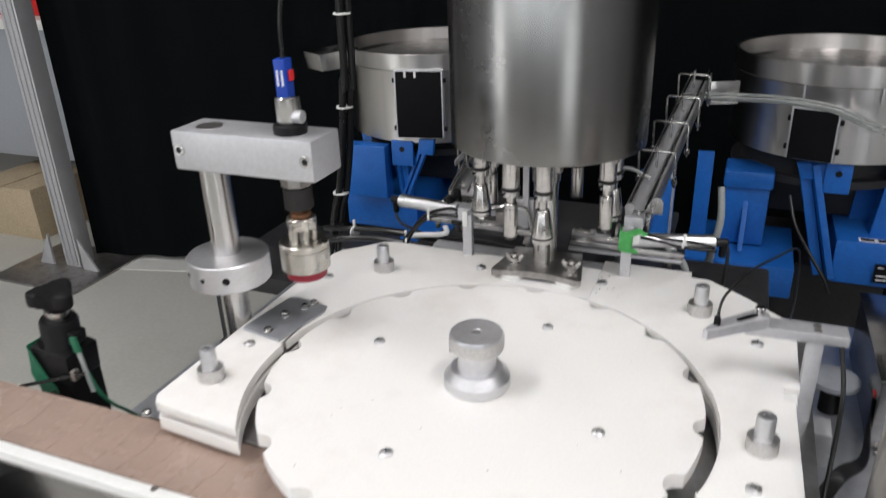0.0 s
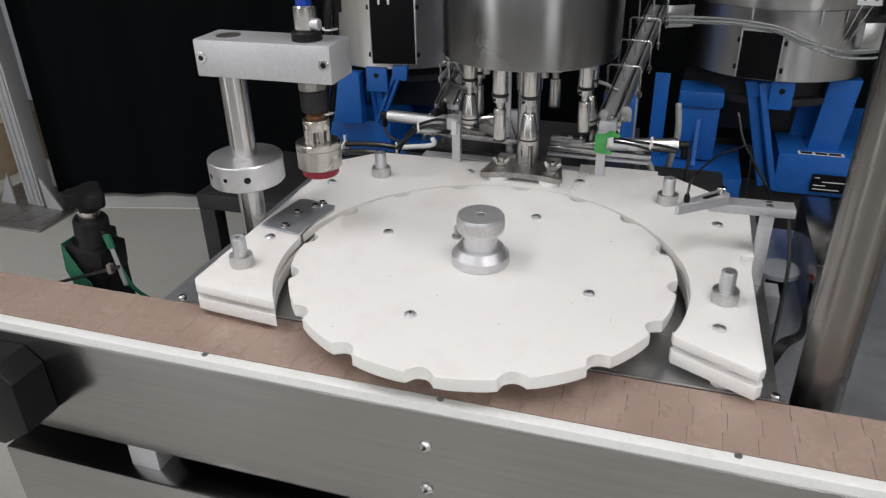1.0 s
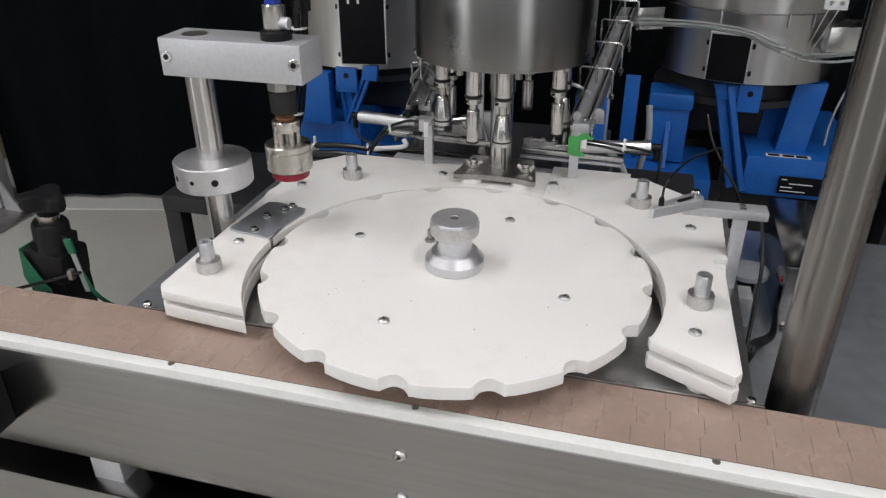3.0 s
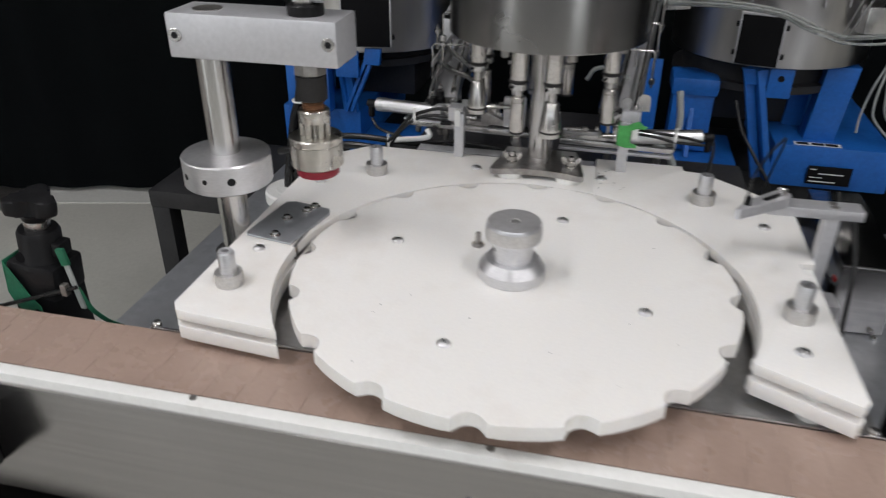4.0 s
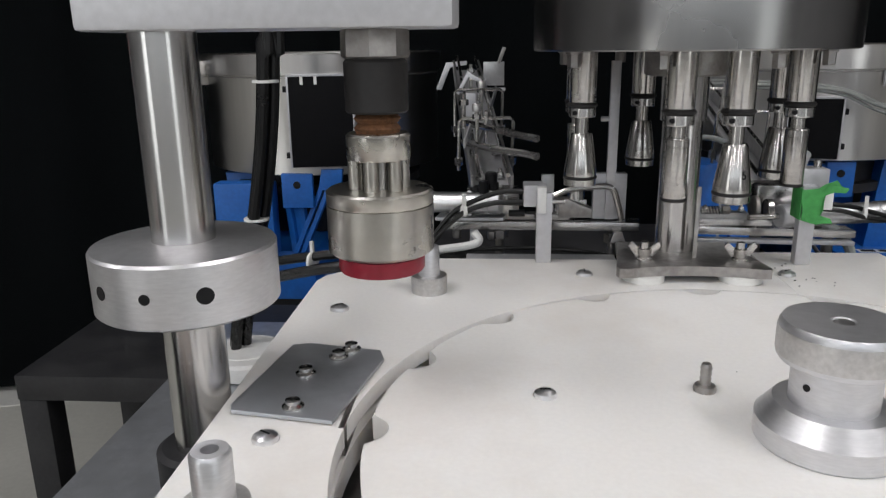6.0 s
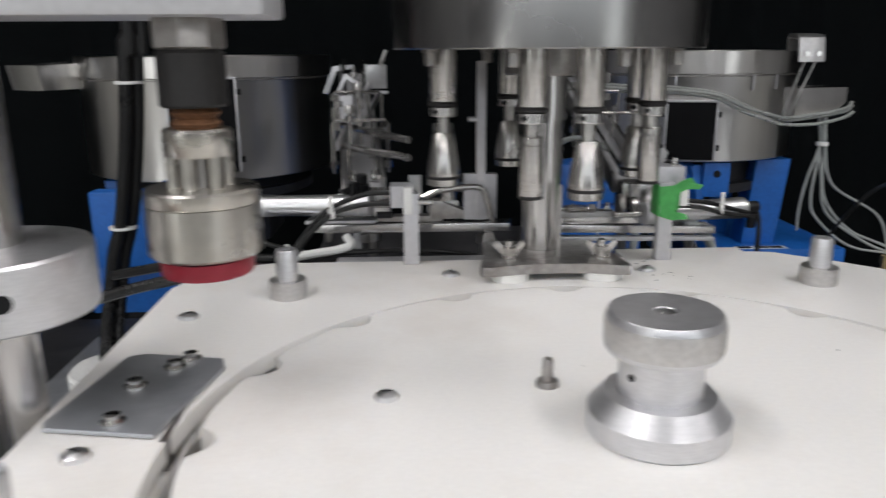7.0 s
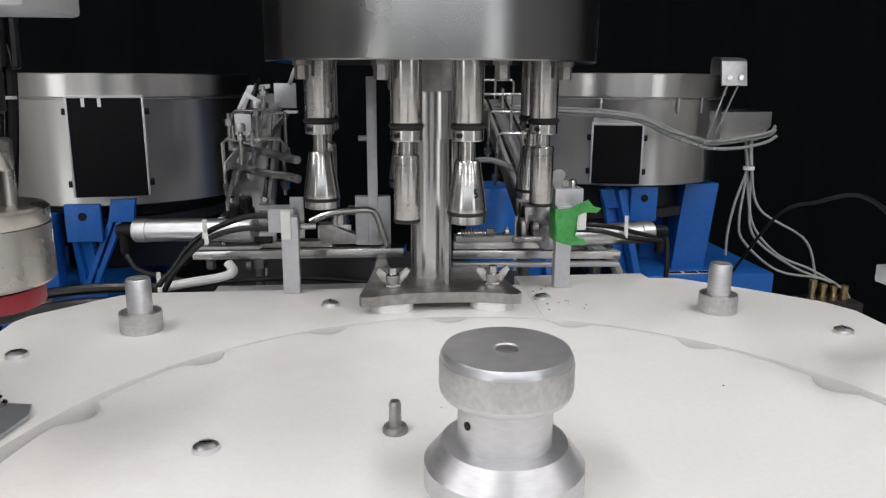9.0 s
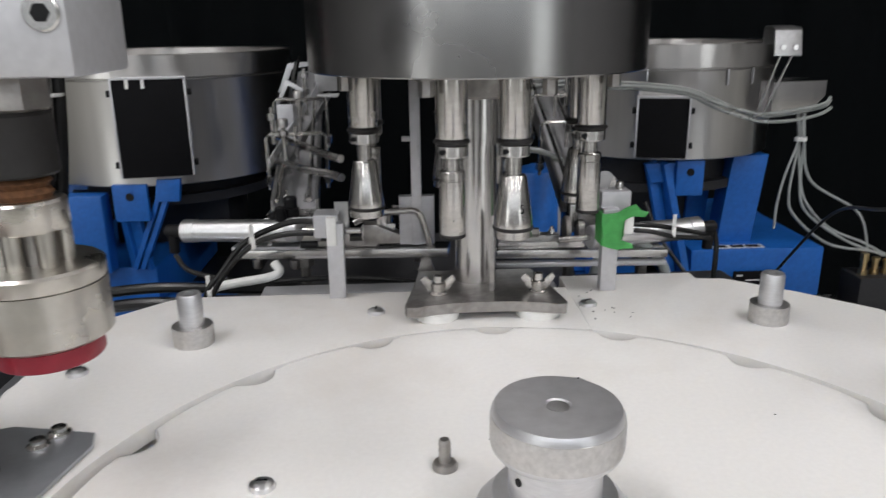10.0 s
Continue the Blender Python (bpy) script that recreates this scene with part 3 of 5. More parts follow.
part("sleeve", lathe([(0.0185, 1.1425), (0.0200, 1.144), (0.0200, 1.1735), (0.018, 1.176)], HX, HY, 40), RUBBER, hd, "black rubber sleeve")
part("nut", lathe([(0.0195, 1.1755), (0.0215, 1.177), (0.0215, 1.1915), (0.0205, 1.193)], HX, HY, 8), DARKSTEEL, hd)

sn = thing("proximity_sensor", "steel sensor with a blue plug on the arm block", "sensor", at=(HX, HY, 1.249))
part("lock_ring", lathe([(0.0225, 1.2488), (0.0225, 1.260), (0.0205, 1.262)], HX, HY, 32), BLACK, sn)
part("barrel", lathe([(0.0155, 1.2615), (0.0165, 1.263), (0.0165, 1.296), (0.0145, 1.298)], HX, HY, 24), STEEL, sn)
part("side_port", rod((HX + 0.010, HY - 0.004, 1.272), (HX + 0.024, HY - 0.004, 1.272), 0.0085, None, 20, 0.001), ALU, sn)
plug = part("plug", box(HX - 0.0085, HX + 0.0085, HY - 0.010, HY + 0.008, 1.2975, 1.346, 0.002), BLUEPLASTIC, sn, "blue connector plug")
for dx in (-0.0035, 0.0035):
    part("marking", box(HX + dx - 0.0013, HX + dx + 0.0013, HY - 0.0108, HY - 0.0099, 1.312, 1.332, 0), PRINT, plug)
part("red_tab", box(HX + 0.0085, HX + 0.0125, HY - 0.004, HY + 0.004, 1.318, 1.332, 0.001), REDPAINT, plug)
solid("sensor_cable", hose([(HX, HY, 1.344), (HX + 0.002, HY + 0.01, 1.42), (HX + 0.03, HY + 0.06, 1.60), (HX + 0.05, HY + 0.1, 1.9)], 0.0026), CABLE, "thin black cable rising from the sensor", "cable")


# ---- capping turret ----
TX, TY = -0.008, 0.372
tu = thing("capping_turret", "brushed steel drum carrying eight capping heads", "turret", at=(TX, TY, 1.175))
part("drum", lathe([(0.145, 1.186), (0.1535, 1.1752), (0.1548, 1.1765), (0.1548, 1.640), (0.150, 1.648)], TX, TY, 128), DRUM, tu, "brushed steel drum")
part("under_plate", lathe([(0.1440, 1.1835), (0.1440, 1.188)], TX, TY, 96), DARKSTEEL, tu)
part("bearing_boss", lathe([(0.040, 1.150), (0.042, 1.152), (0.042, 1.186)], TX, TY, 48), DARKSTEEL, tu)
part("spindle", lathe([(0.0235, 1.105), (0.0235, 1.152)], TX, TY, 40), STEEL, tu)
part("column", lathe([(0.0205, 0.9665), (0.0205, 1.107)], TX, TY, 40), STEEL, tu, "round steel centre column")


def head(a, cone):
    x, y = TX + 0.1082 * math.cos(radians(a)), TY + 0.1082 * math.sin(radians(a))
    h = part("capping_head", lathe([(0.0125, 1.1245), (0.0134, 1.126), (0.0134, 1.186)], x, y, 32), CHROME, tu)
    part("o_ring", lathe([(0.0138, 1.1205), (0.0152, 1.1220), (0.0152, 1.1235), (0.0138, 1.125)], x, y, 28), RUBBER, h)
    part("stop_collar", lathe([(0.0128, 1.1105), (0.0136, 1.1115), (0.0136, 1.1195), (0.0128, 1.1205)], x, y, 32), STEEL, h)
    part("neck", lathe([(0.0068, 1.083), (0.0068, 1.111)], x, y, 24), CHROME, h)
    if cone:
        part("chuck", lathe([(0.0145, 1.0405), (0.0163, 1.0415), (0.0163, 1.0475), (0.0166, 1.0525), (0.0166, 1.056), (0.0112, 1.0925), (0.0098, 1.0945)], x, y, 40), CHROME, h, "tapered steel chuck")
        part("chuck_ring", lathe([(0.0160, 1.0475), (0.0174, 1.0487), (0.0174, 1.0505), (0.0160, 1.0515)], x, y, 32), RUBBER, h)
    else:
        part("chuck", lathe([(0.0100, 1.0435), (0.0110, 1.045), (0.0110, 1.0905), (0.0104, 1.0910), (0.0104, 1.0920), (0.0110, 1.0925), (0.0110, 1.0975), (0.0098, 1.0990)], x, y, 36), CHROME, h, "straight steel chuck")
        part("chuck_ring", lathe([(0.0104, 1.0412), (0.0114, 1.0422), (0.0114, 1.0438), (0.0104, 1.0450)], x, y, 28), RUBBER, h)
    # grip flats and pin
    part("cross_pin", rod((x - 0.009, y - 0.010, 1.1155), (x - 0.009, y - 0.0138, 1.1155), 0.0022, None, 10), BLACK, h)


for q in range(4):
    head(-92.1 + 90 * q - 13.7, False)
    head(-92.1 + 90 * q + 13.7, True)
for k in range(8):
    a = radians(-92.1 + 45 * k + 24)
    x, y = TX + 0.128 * math.cos(a), TY + 0.128 * math.sin(a)
    part("drum_bolt", lathe([(0.0055, 1.160), (0.0055, 1.1605), (0.0062, 1.161), (0.0062, 1.172), (0.008, 1.1725), (0.008, 1.186)], x, y, 6), DARKSTEEL, tu)

# column foot
cf = thing("column_foot", "steel foot plate with a curved front edge and wing nuts", "foot plate", at=(-0.005, 0.33, TOP))
foot_out = [(-0.078, 0.293), (-0.066, 0.2925)] + [(0.30 * math.sin(radians(a)) - 0.004, 0.0 + 0.303 * math.cos(radians(a))) for a in (-10, -7, -4, 0, 4, 7, 10)] + [(0.058, 0.2925), (0.069, 0.293), (0.071, 0.300), (0.060, 0.361), (0.052, 0.398), (-0.066, 0.398), (-0.070, 0.361), (-0.080, 0.300)]
part("plate", prism(foot_out, 0.9575, 0.9675, 0.0012), DARKSTEEL, cf)
for x in (-0.050, 0.046):
    part("washer", lathe([(0.021, TOP + 0.0002), (0.021, 0.9574)], x, 0.315, 32), NYLON, cf)
    w = part("wing_nut", lathe([(0.0085, 0.9672), (0.0085, 0.969), (0.006, 0.970), (0.0075, 0.979), (0.0045, 0.980), (0.0042, 0.986)], x + 0.002, 0.328, 20), CHROME, cf)
    for sgn in (-1, 1):
        part("wing", prism([(0.004, 0), (0.010, 0.002), (0.0165, 0.012), (0.013, 0.0165), (0.008, 0.012), (0.004, 0.008)], -0.0011, 0.0011, 0.0004, pose(x + 0.002, 0.328, 0.970, 90, 0, 0 if sgn > 0 else 180)), CHROME, w)
part("gusset", prism([(0, 0), (0.010, 0), (0.010, 0.068), (0.004, 0.074), (0, 0.066)], -0.002, 0.002, 0.0005, pose(0.004, 0.333, 0.9675, 90, 0, 75)), DARKSTEEL, cf)


# ---- escapement either side of the turret ----
def square_post(x, y, z0, z1, w, d, label):
    t = thing("bracket_post", label, "bracket", "bracket posts", at=(x, y, z0))
    part("bar", box(x - w / 2, x + w / 2, y - d / 2, y + d / 2, z0, z1, 0.0012), ALU, t)
    return t


pl = square_post(-0.148, 0.3755, TOP, 1.028, 0.0165, 0.012, "square aluminium bracket post with a clamp block")
part("clamp_block", box(-0.170, -0.145, 0.382, 0.41, 1.010, 1.034, 0.0015), ALU, pl)
part("tab", box(-0.150, -0.136, 0.400, 0.404, 1.000, 1.043, 0.0008), SATIN, pl)
part("screw", rod((-0.186, 0.396, 1.000), (-0.168, 0.396, 1.000), 0.0038, None, 14), BLACK, pl)
part("cap", box(-0.156, -0.146, 0.366, 0.3755, 1.006, 1.035, 0.002), NYLON, pl)
part("thumb_screw", rod((-0.140, 0.395, 1.014), (-0.124, 0.395, 1.014), 0.0035, None, 14), STEEL, pl)
pr = square_post(0.128, 0.3755, TOP, 1.036, 0.0165, 0.012, "square aluminium bracket post wrapped with green tape")
part("clamp_block", box(0.120, 0.150, 0.380, 0.405, 1.030, 1.052, 0.0015), ALU, pr)
part("cap", box(0.138, 0.149, 0.362, 0.3745, 1.012, 1.032, 0.002), NYLON, pr)


gt = thing("green_tape", "folded bright green tape round a bracket post", "tape", at=(0.128, 0.37, 1.02))
wrap = [(-0.0115, -0.018), (-0.002, -0.021), (0.006, -0.0235), (0.0205, -0.0215), (0.0185, -0.0165), (0.0095, -0.0145), (0.0100, 0.0085), (0.0185, 0.0105), (0.030, 0.0105), (0.0345, 0.0150), (0.0265, 0.0170), (0.0205, 0.0240), (0.0140, 0.0200), (0.0040, 0.0150), (-0.0105, 0.0130)]
bm = prism(wrap, -0.0006, 0.0006, 0.0003, pose(0.128, 0.3610, 1.020, 90, 0, 0))
bmesh.ops.subdivide_edges(bm, edges=bm.edges[:], cuts=2, use_grid_fill=True)
for v in bm.verts:
    v.co.y += 0.0025 * math.sin(v.co.x * 210 + v.co.z * 130) + 0.0015 * math.sin(v.co.z * 420)
part("front_fold", bm, GREEN, gt, "", 60)
part("side_fold", box(0.1165, 0.1178, 0.3625, 0.388, 1.001, 1.034, 0.0004), GREEN, gt)


def air_cylinder(p, q, r, label):
    p, q = Vector(p), Vector(q)
    d = (q - p).normalized()
    t = thing("air_cylinder", label, "air cylinder", "air cylinders", at=p)
    part("barrel", rod(p, q, r, None, 32, 0.001), BRIGHT, t)
    part("rear_cap", rod(p - d * 0.014, p + d * 0.004, r * 1.06, None, 32, 0.0015), BRIGHT, t)
    part("front_cap", rod(q - d * 0.004, q + d * 0.012, r * 1.06, None, 32, 0.0015), ALU, t)
    part("rear_fitting", rod(p - d * 0.036, p - d * 0.013, r * 0.6, None, 16, 0.002), BLACK, t)
    part("elbow", rod(p - d * 0.028, p - d * 0.028 + Vector((0, 0, -0.026)), 0.006, None, 14, 0.001), BLACK, t)
    part("rod_end", rod(q + d * 0.012, q + d * 0.05, 0.0035, None, 14), CHROME, t)
    part("port", rod(q - d * 0.01 + Vector((0, 0, r * 0.8)), q - d * 0.01 + Vector((0, 0, r + 0.014)), 0.006, None, 12, 0.001), BLACK, t)
    return t


air_cylinder((-0.316, 0.482, 0.9945), (-0.205, 0.455, 0.9995), 0.0125, "polished steel air cylinder beside the chute")
air_cylinder((0.247, 0.470, 0.9860), (0.135, 0.440, 0.9880), 0.0125, "polished steel air cylinder behind the taped post")

rl = thing("slide_rail", "flat steel slide rail on threaded legs", "slide rail", "slide rails", at=(-0.15, 0.48, 0.97))
part("rail", beam((-0.266, 0.492, 0.9655), (-0.030, 0.455, 0.9735), 0.030, 0.010), STEEL, rl)
part("upper_strip", beam((-0.262, 0.494, 0.9750), (-0.110, 0.470, 0.9800), 0.018, 0.007), DARKSTEEL, rl)
for x, y in ((-0.195, 0.482), (-0.06, 0.46)):
    part("leg", rod((x, y, 0.884), (x, y, 0.962), 0.0055, None, 14), DARKSTEEL, rl)
    part("nut", lathe([(0.010, 0.950), (0.010, 0.960)], x, y, 6), DARKSTEEL, rl)
rr_ = thing("slide_rail", "flat steel slide rail on threaded legs", "slide rail", "slide rails", at=(0.12, 0.45, 0.97))
part("rail", beam((0.020, 0.447, 0.9720), (0.215, 0.458, 0.9650), 0.028, 0.009), STEEL, rr_)
part("upper_strip", beam((0.022, 0.447, 0.9815), (0.120, 0.453, 0.9790), 0.020, 0.009), STEEL, rr_)
part("end_stop", rod((0.098, 0.452, 0.994), (0.104, 0.452, 0.994), 0.015, None, 24, 0.001), DARKSTEEL, rr_)
part("spring", rod((0.035, 0.440, 0.990), (0.060, 0.441, 0.990), 0.004, None, 14), DARKSTEEL, rr_)
for x, y in ((0.105, 0.452), (0.19, 0.456)):
    part("leg", rod((x, y, 0.884), (x, y, 0.962), 0.0065, None, 14), DARKSTEEL, rr_)
for side, x0, x1, y in (("l", -0.30, -0.03, 0.47), ("r", 0.03, 0.24, 0.46)):
    solid("support_bar", beam((x0, y + 0.03, 0.88), (x1, y + 0.03, 0.88), 0.05, 0.012), DARKSTEEL, "dark steel support bar below the slide rail", "support bar", "support bars")

solid("back_bar", box(-0.235, -0.060, 0.415, 0.442, 0.868, 0.940, 0.0015), ALU, "pale aluminium bar behind the guide plate", "bar")
solid("back_bar", box(0.030, 0.085, 0.405, 0.432, 0.868, 0.940, 0.0015), ALU, "short pale aluminium bar behind the guide plate", "bar")
# upright bar and blocks behind the column
ub = thing("upright_bar", "flat aluminium upright bar with a clamp block", "upright bar", at=(-0.065, 0.455, 0.978))
part("bar", box(-0.071, -0.060, 0.452, 0.458, 0.98, 1.163, 0.001), ALU, ub)
part("block", box(-0.085, -0.046, 0.458, 0.470, 0.979, 1.034, 0.0015), ALU, ub)
part("knob", rod((-0.093, 0.463, 1.018), (-0.085, 0.463, 1.018), 0.006, None, 18, 0.001), STEEL, ub)
part("screw", rod((-0.080, 0.455, 1.098), (-0.071, 0.455, 1.098), 0.003, None, 12), ALU, ub)
fd = thing("cap_shuttle", "steel cap shuttle block with a bent pick-up rod", "shuttle", at=(-0.09, 0.50, 0.977))
part("block", box(-0.128, -0.090, 0.472, 0.50, 0.978, 1.000, 0.0015), STEEL, fd)
part("pin", lathe([(0.010, 1.0), (0.010, 1.014), (0.008, 1.016)], -0.103, 0.478, 24), STEEL, fd)
part("bent_rod", hose([(-0.134, 0.45, 1.008), (-0.115, 0.45, 1.016), (-0.085, 0.45, 1.020), (-0.065, 0.45, 1.018), (-0.057, 0.45, 1.000), (-0.050, 0.45, 0.975)], 0.0038), CHROME, fd)
part("wedge", prism([(0, 0), (0.055, 0), (0.05, 0.006), (0.012, 0.022), (0, 0.022)], -0.010, 0.010, 0.001, pose(-0.125, 0.470, 0.980, 90, 0, 0)), DARKSTEEL, fd)


# ---- cap chutes with wire guards ----
def chute(p, q, w, guards, label, mirror=1):
    p, q = Vector(p), Vector(q)
    d = (q - p).normalized()
    side = d.cross(Vector((0, 0, 1))).normalized()
    up = side.cross(d)
    t = thing("cap_chute", label, "chute", "cap chutes", at=p)
    part("bed", beam(p, q, w, 0.004), ALU, t)
    for s in (-1, 1):
        o = side * (s * w / 2) + up * 0.010
        part("side_rail", beam(p + o, q + o, 0.004, 0.024), SATIN, t)
    for s in (-0.35, 0.35):
        o = side * (s * w) + up * 0.030
        part("guide_wire", rod(p + o - d * 0.02, q + o, 0.0028, None, 12), CHROME, t)
    for f in guards:
        c = p.lerp(q, f)
        a, b = c - side * (w / 2 + 0.012), c + side * (w / 2 + 0.012)
        g = part("wire_guard", hose([a - up * 0.012, a + up * 0.058, a + up * 0.062 + side * 0.004, b + up * 0.062 - side * 0.004, b + up * 0.058, b - up * 0.012], 0.0024, 8, False), CHROME, t)
        for e in (a, b):
            part("guard_nut", rod(e - up * 0.004, e + up * 0.006, 0.0058, None, 6), STEEL, g)
        part("adjust_screw", rod(c + up * 0.028, c + up * 0.072, 0.0026, None, 10), STEEL, g)
    return t, d, side, up


cr, dr, sr_, ur = chute((0.128, 0.50, 1.003), (0.175, 1.16, 1.118), 0.044, (0.22, 0.42, 0.62, 0.82), "sloping steel cap chute with bent wire guards")
part("end_block", box(0.108, 0.152, 0.468, 0.505, 0.985, 1.018, 0.002), STEEL, cr)
part("chute_mouth", prism([(0, 0), (0.07, 0), (0.07, 0.055), (0.0, 0.055)], -0.002, 0.002, 0.0005, pose(0.20, 1.10, 1.075, 90, 0, 25)), STEEL, cr)
part("stay", box(0.152, 0.164, 0.78, 0.792, 0.80, 1.045, 0.001), ALU, cr)
part("deflector_tab", prism(arc(0.011, 0, 180, 10) + [(-0.011, -0.02), (0.011, -0.02)], -0.001, 0.001, 0, pose(0.158, 0.50, 1.035, 90, 0, 0)), STEEL, cr)
cl, dl, sl_, ul = chute((-0.205, 0.50, 1.003), (-0.262, 1.16, 1.128), 0.050, (0.17, 0.40), "sloping steel cap chute with clustered wire guards")
part("end_block", box(-0.235, -0.172, 0.465, 0.505, 0.983, 1.012, 0.002), STEEL, cl)
part("stay", box(-0.242, -0.23, 0.78, 0.792, 0.80, 1.05, 0.001), ALU, cl)
for k in range(2):
    part("feed_rod", hose([(-0.245, 0.66 - 0.05 * k, 1.074 - 0.022 * k), (-0.20, 0.58 - 0.03 * k, 1.072 - 0.022 * k), (-0.165, 0.52, 1.071 - 0.022 * k), (-0.15, 0.50, 1.070 - 0.022 * k)], 0.005), STEEL, cl)
part("bracket_strap", prism([(0, 0), (0.012, 0), (0.03, 0.045), (0.065, 0.050), (0.065, 0.058), (0.022, 0.055)], -0.0015, 0.0015, 0.0004, pose(-0.325, 1.16, 1.09, 90, 0, 0)), ALU, cl)
for k, (x, y, z) in enumerate(((-0.245, 0.62, 1.105), (-0.225, 0.80, 1.120), (-0.245, 0.95, 1.135))):
    s = part("adjust_bolt", rod((x, y, z - 0.035), (x, y, z + 0.012), 0.0032, None, 10), CHROME, cl)
    part("nut", lathe([(0.007, z - 0.004), (0.007, z + 0.004)], x, y, 6), STEEL, s)


def hex_bolt(name, x, y, z, r, h, parent, mat=None):
    """An upright bolt: washer, six-sided head and a short thread."""
    b = part(name, lathe([(r * 1.5, z), (r * 1.5, z + h * 0.15), (r * 1.5, z + h * 0.16)], x, y, 20), SATIN, parent)
    part("bolt_head", hex_head(x, y, z + h * 0.16, r * 1.15, h * 0.5), mat or CHROME, b)
    part("thread", lathe([(r * 0.6, z + h * 0.6), (r * 0.6, z + h), (r * 0.4, z + h * 1.05)], x, y, 14), CHROME, b)
    return b


for f, off in ((0.06, -0.012), (0.06, 0.014), (0.20, -0.016), (0.20, 0.016)):
    c = Vector((-0.205, 0.50, 1.003)).lerp(Vector((-0.262, 1.16, 1.128)), f) + sl_ * off
    hex_bolt("bed_bolt", c.x, c.y, c.z + 0.002, 0.0042, 0.014, cl)
# stepped guard plates and clamps along the left chute
part("fold_plate", prism([(0, 0), (0.018, 0.034), (0.042, 0.020), (0.040, 0.014), (0.020, 0.026), (0.005, -0.002)], -0.0012, 0.0012, 0.0004, pose(-0.262, 0.76, 1.108, 90, 0, -12)), ALU, cl)
part("clip_plate", box(-0.252, -0.230, 0.700, 0.7025, 1.068, 1.112, 0.0008), ALU, cl)
part("long_strip", beam((-0.242, 0.56, 1.055), (-0.218, 0.90, 1.118), 0.0025, 0.012), ALU, cl)
part("long_strip", beam((-0.228, 0.56, 1.040), (-0.200, 0.90, 1.105), 0.0025, 0.012), SATIN, cl)
part("end_bracket", box(-0.222, -0.186, 0.905, 0.909, 1.112, 1.152, 0.001), SATIN, cl)
part("bracket_foot", box(-0.222, -0.184, 0.880, 0.909, 1.104, 1.108, 0.0008), ALU, cl)
part("lever", beam((-0.196, 0.900, 1.150), (-0.186, 0.900, 1.176), 0.004, 0.006), DARKSTEEL, cl)
for x, y, z in ((-0.226, 0.585, 1.098), (-0.222, 0.700, 1.122)):
    s_ = part("set_bolt", rod((x, y, z - 0.050), (x, y, z), 0.0028, None, 10), CHROME, cl)
    part("jam_nut", lathe([(0.0062, z - 0.012), (0.0062, z - 0.006)], x, y, 6), STEEL, s_)
    part("knurled_head", lathe([(0.0062, z - 0.002), (0.0066, z), (0.0066, z + 0.006), (0.0055, z + 0.008)], x, y, 20), KNURL, s_)
# fittings on the left slide rail
part("mount_plate", beam((-0.272, 0.486, 0.9755), (-0.188, 0.472, 0.9785), 0.034, 0.004), ALU, rl)
for x, y in ((-0.255, 0.477), (-0.232, 0.474), (-0.150, 0.468), (-0.052, 0.452)):
    hex_bolt("rail_bolt", x, y, 0.9765, 0.0034, 0.009, rl, STEEL)
for x, y in ((-0.248, 0.476), (-0.205, 0.470)):
    part("under_bolt", lathe([(0.0045, 0.950), (0.0055, 0.952), (0.0055, 0.9605)], x, y, 6), DARKSTEEL, rl)
part("fork", prism([(0, 0), (0.010, 0), (0.016, -0.018), (0.012, -0.030), (0.006, -0.016), (-0.004, -0.012)], -0.004, 0.004, 0.0008, pose(-0.062, 0.440, 0.968, 90, 0, 0)), DARKSTEEL, rl)
elbow = thing("push_fitting", "black push-in elbow fitting on the chute end", "fitting", at=(-0.206, 0.47, 1.012))
part("body", lathe([(0.0095, 1.0115), (0.0095, 1.020), (0.0075, 1.021), (0.0075, 1.031), (0.006, 1.033)], -0.206, 0.475, 20), BLACK, elbow)
part("arm", rod((-0.206, 0.475, 1.017), (-0.228, 0.463, 1.010), 0.0068, None, 18, 0.001), BLACK, elbow)
# block, fork plate and coil spring on the right rail
part("upper_block", beam((0.024, 0.440, 0.989), (0.090, 0.444, 0.988), 0.014, 0.008), SATIN, rr_)
coil = [(0.030 + 0.026 * k / 56, 0.431 + 0.0042 * math.cos(k * 0.8976), 0.9965 + 0.0042 * math.sin(k * 0.8976)) for k in range(57)]
part("coil_spring", hose(coil, 0.0009, 6, False), CHROME, rr_, "small steel coil spring")
part("spring_stud", rod((0.026, 0.431, 0.9965), (0.068, 0.432, 0.9965), 0.0018, None, 10), STEEL, rr_)
part("spring_nut", rod((0.058, 0.432, 0.9965), (0.066, 0.432, 0.9965), 0.0055, None, 6), DARKSTEEL, rr_)
part("roller", rod((0.110, 0.444, 0.9945), (0.118, 0.444, 0.9945), 0.0125, None, 28, 0.001), CHROME, rr_)
part("lower_plate", beam((0.020, 0.432, 0.9615), (0.212, 0.442, 0.9560), 0.012, 0.005), ALU, rr_)
for x, y in ((0.040, 0.436), (0.082, 0.440)):
    hex_bolt("rail_bolt", x, y, 0.9932, 0.003, 0.008, rr_, STEEL)
# wing screw on the right clamp block
ws = part("wing_screw", lathe([(0.004, 1.051), (0.004, 1.058), (0.003, 1.060)], 0.141, 0.392, 16), CHROME, pr)
part("wing_blade", prism(arc(0.0085, 20, 200, 10) + [(-0.004, -0.012), (0.003, -0.012)], -0.001, 0.001, 0.0003, pose(0.126, 0.394, 1.062, 90, 0, 0)), SATIN, ws)


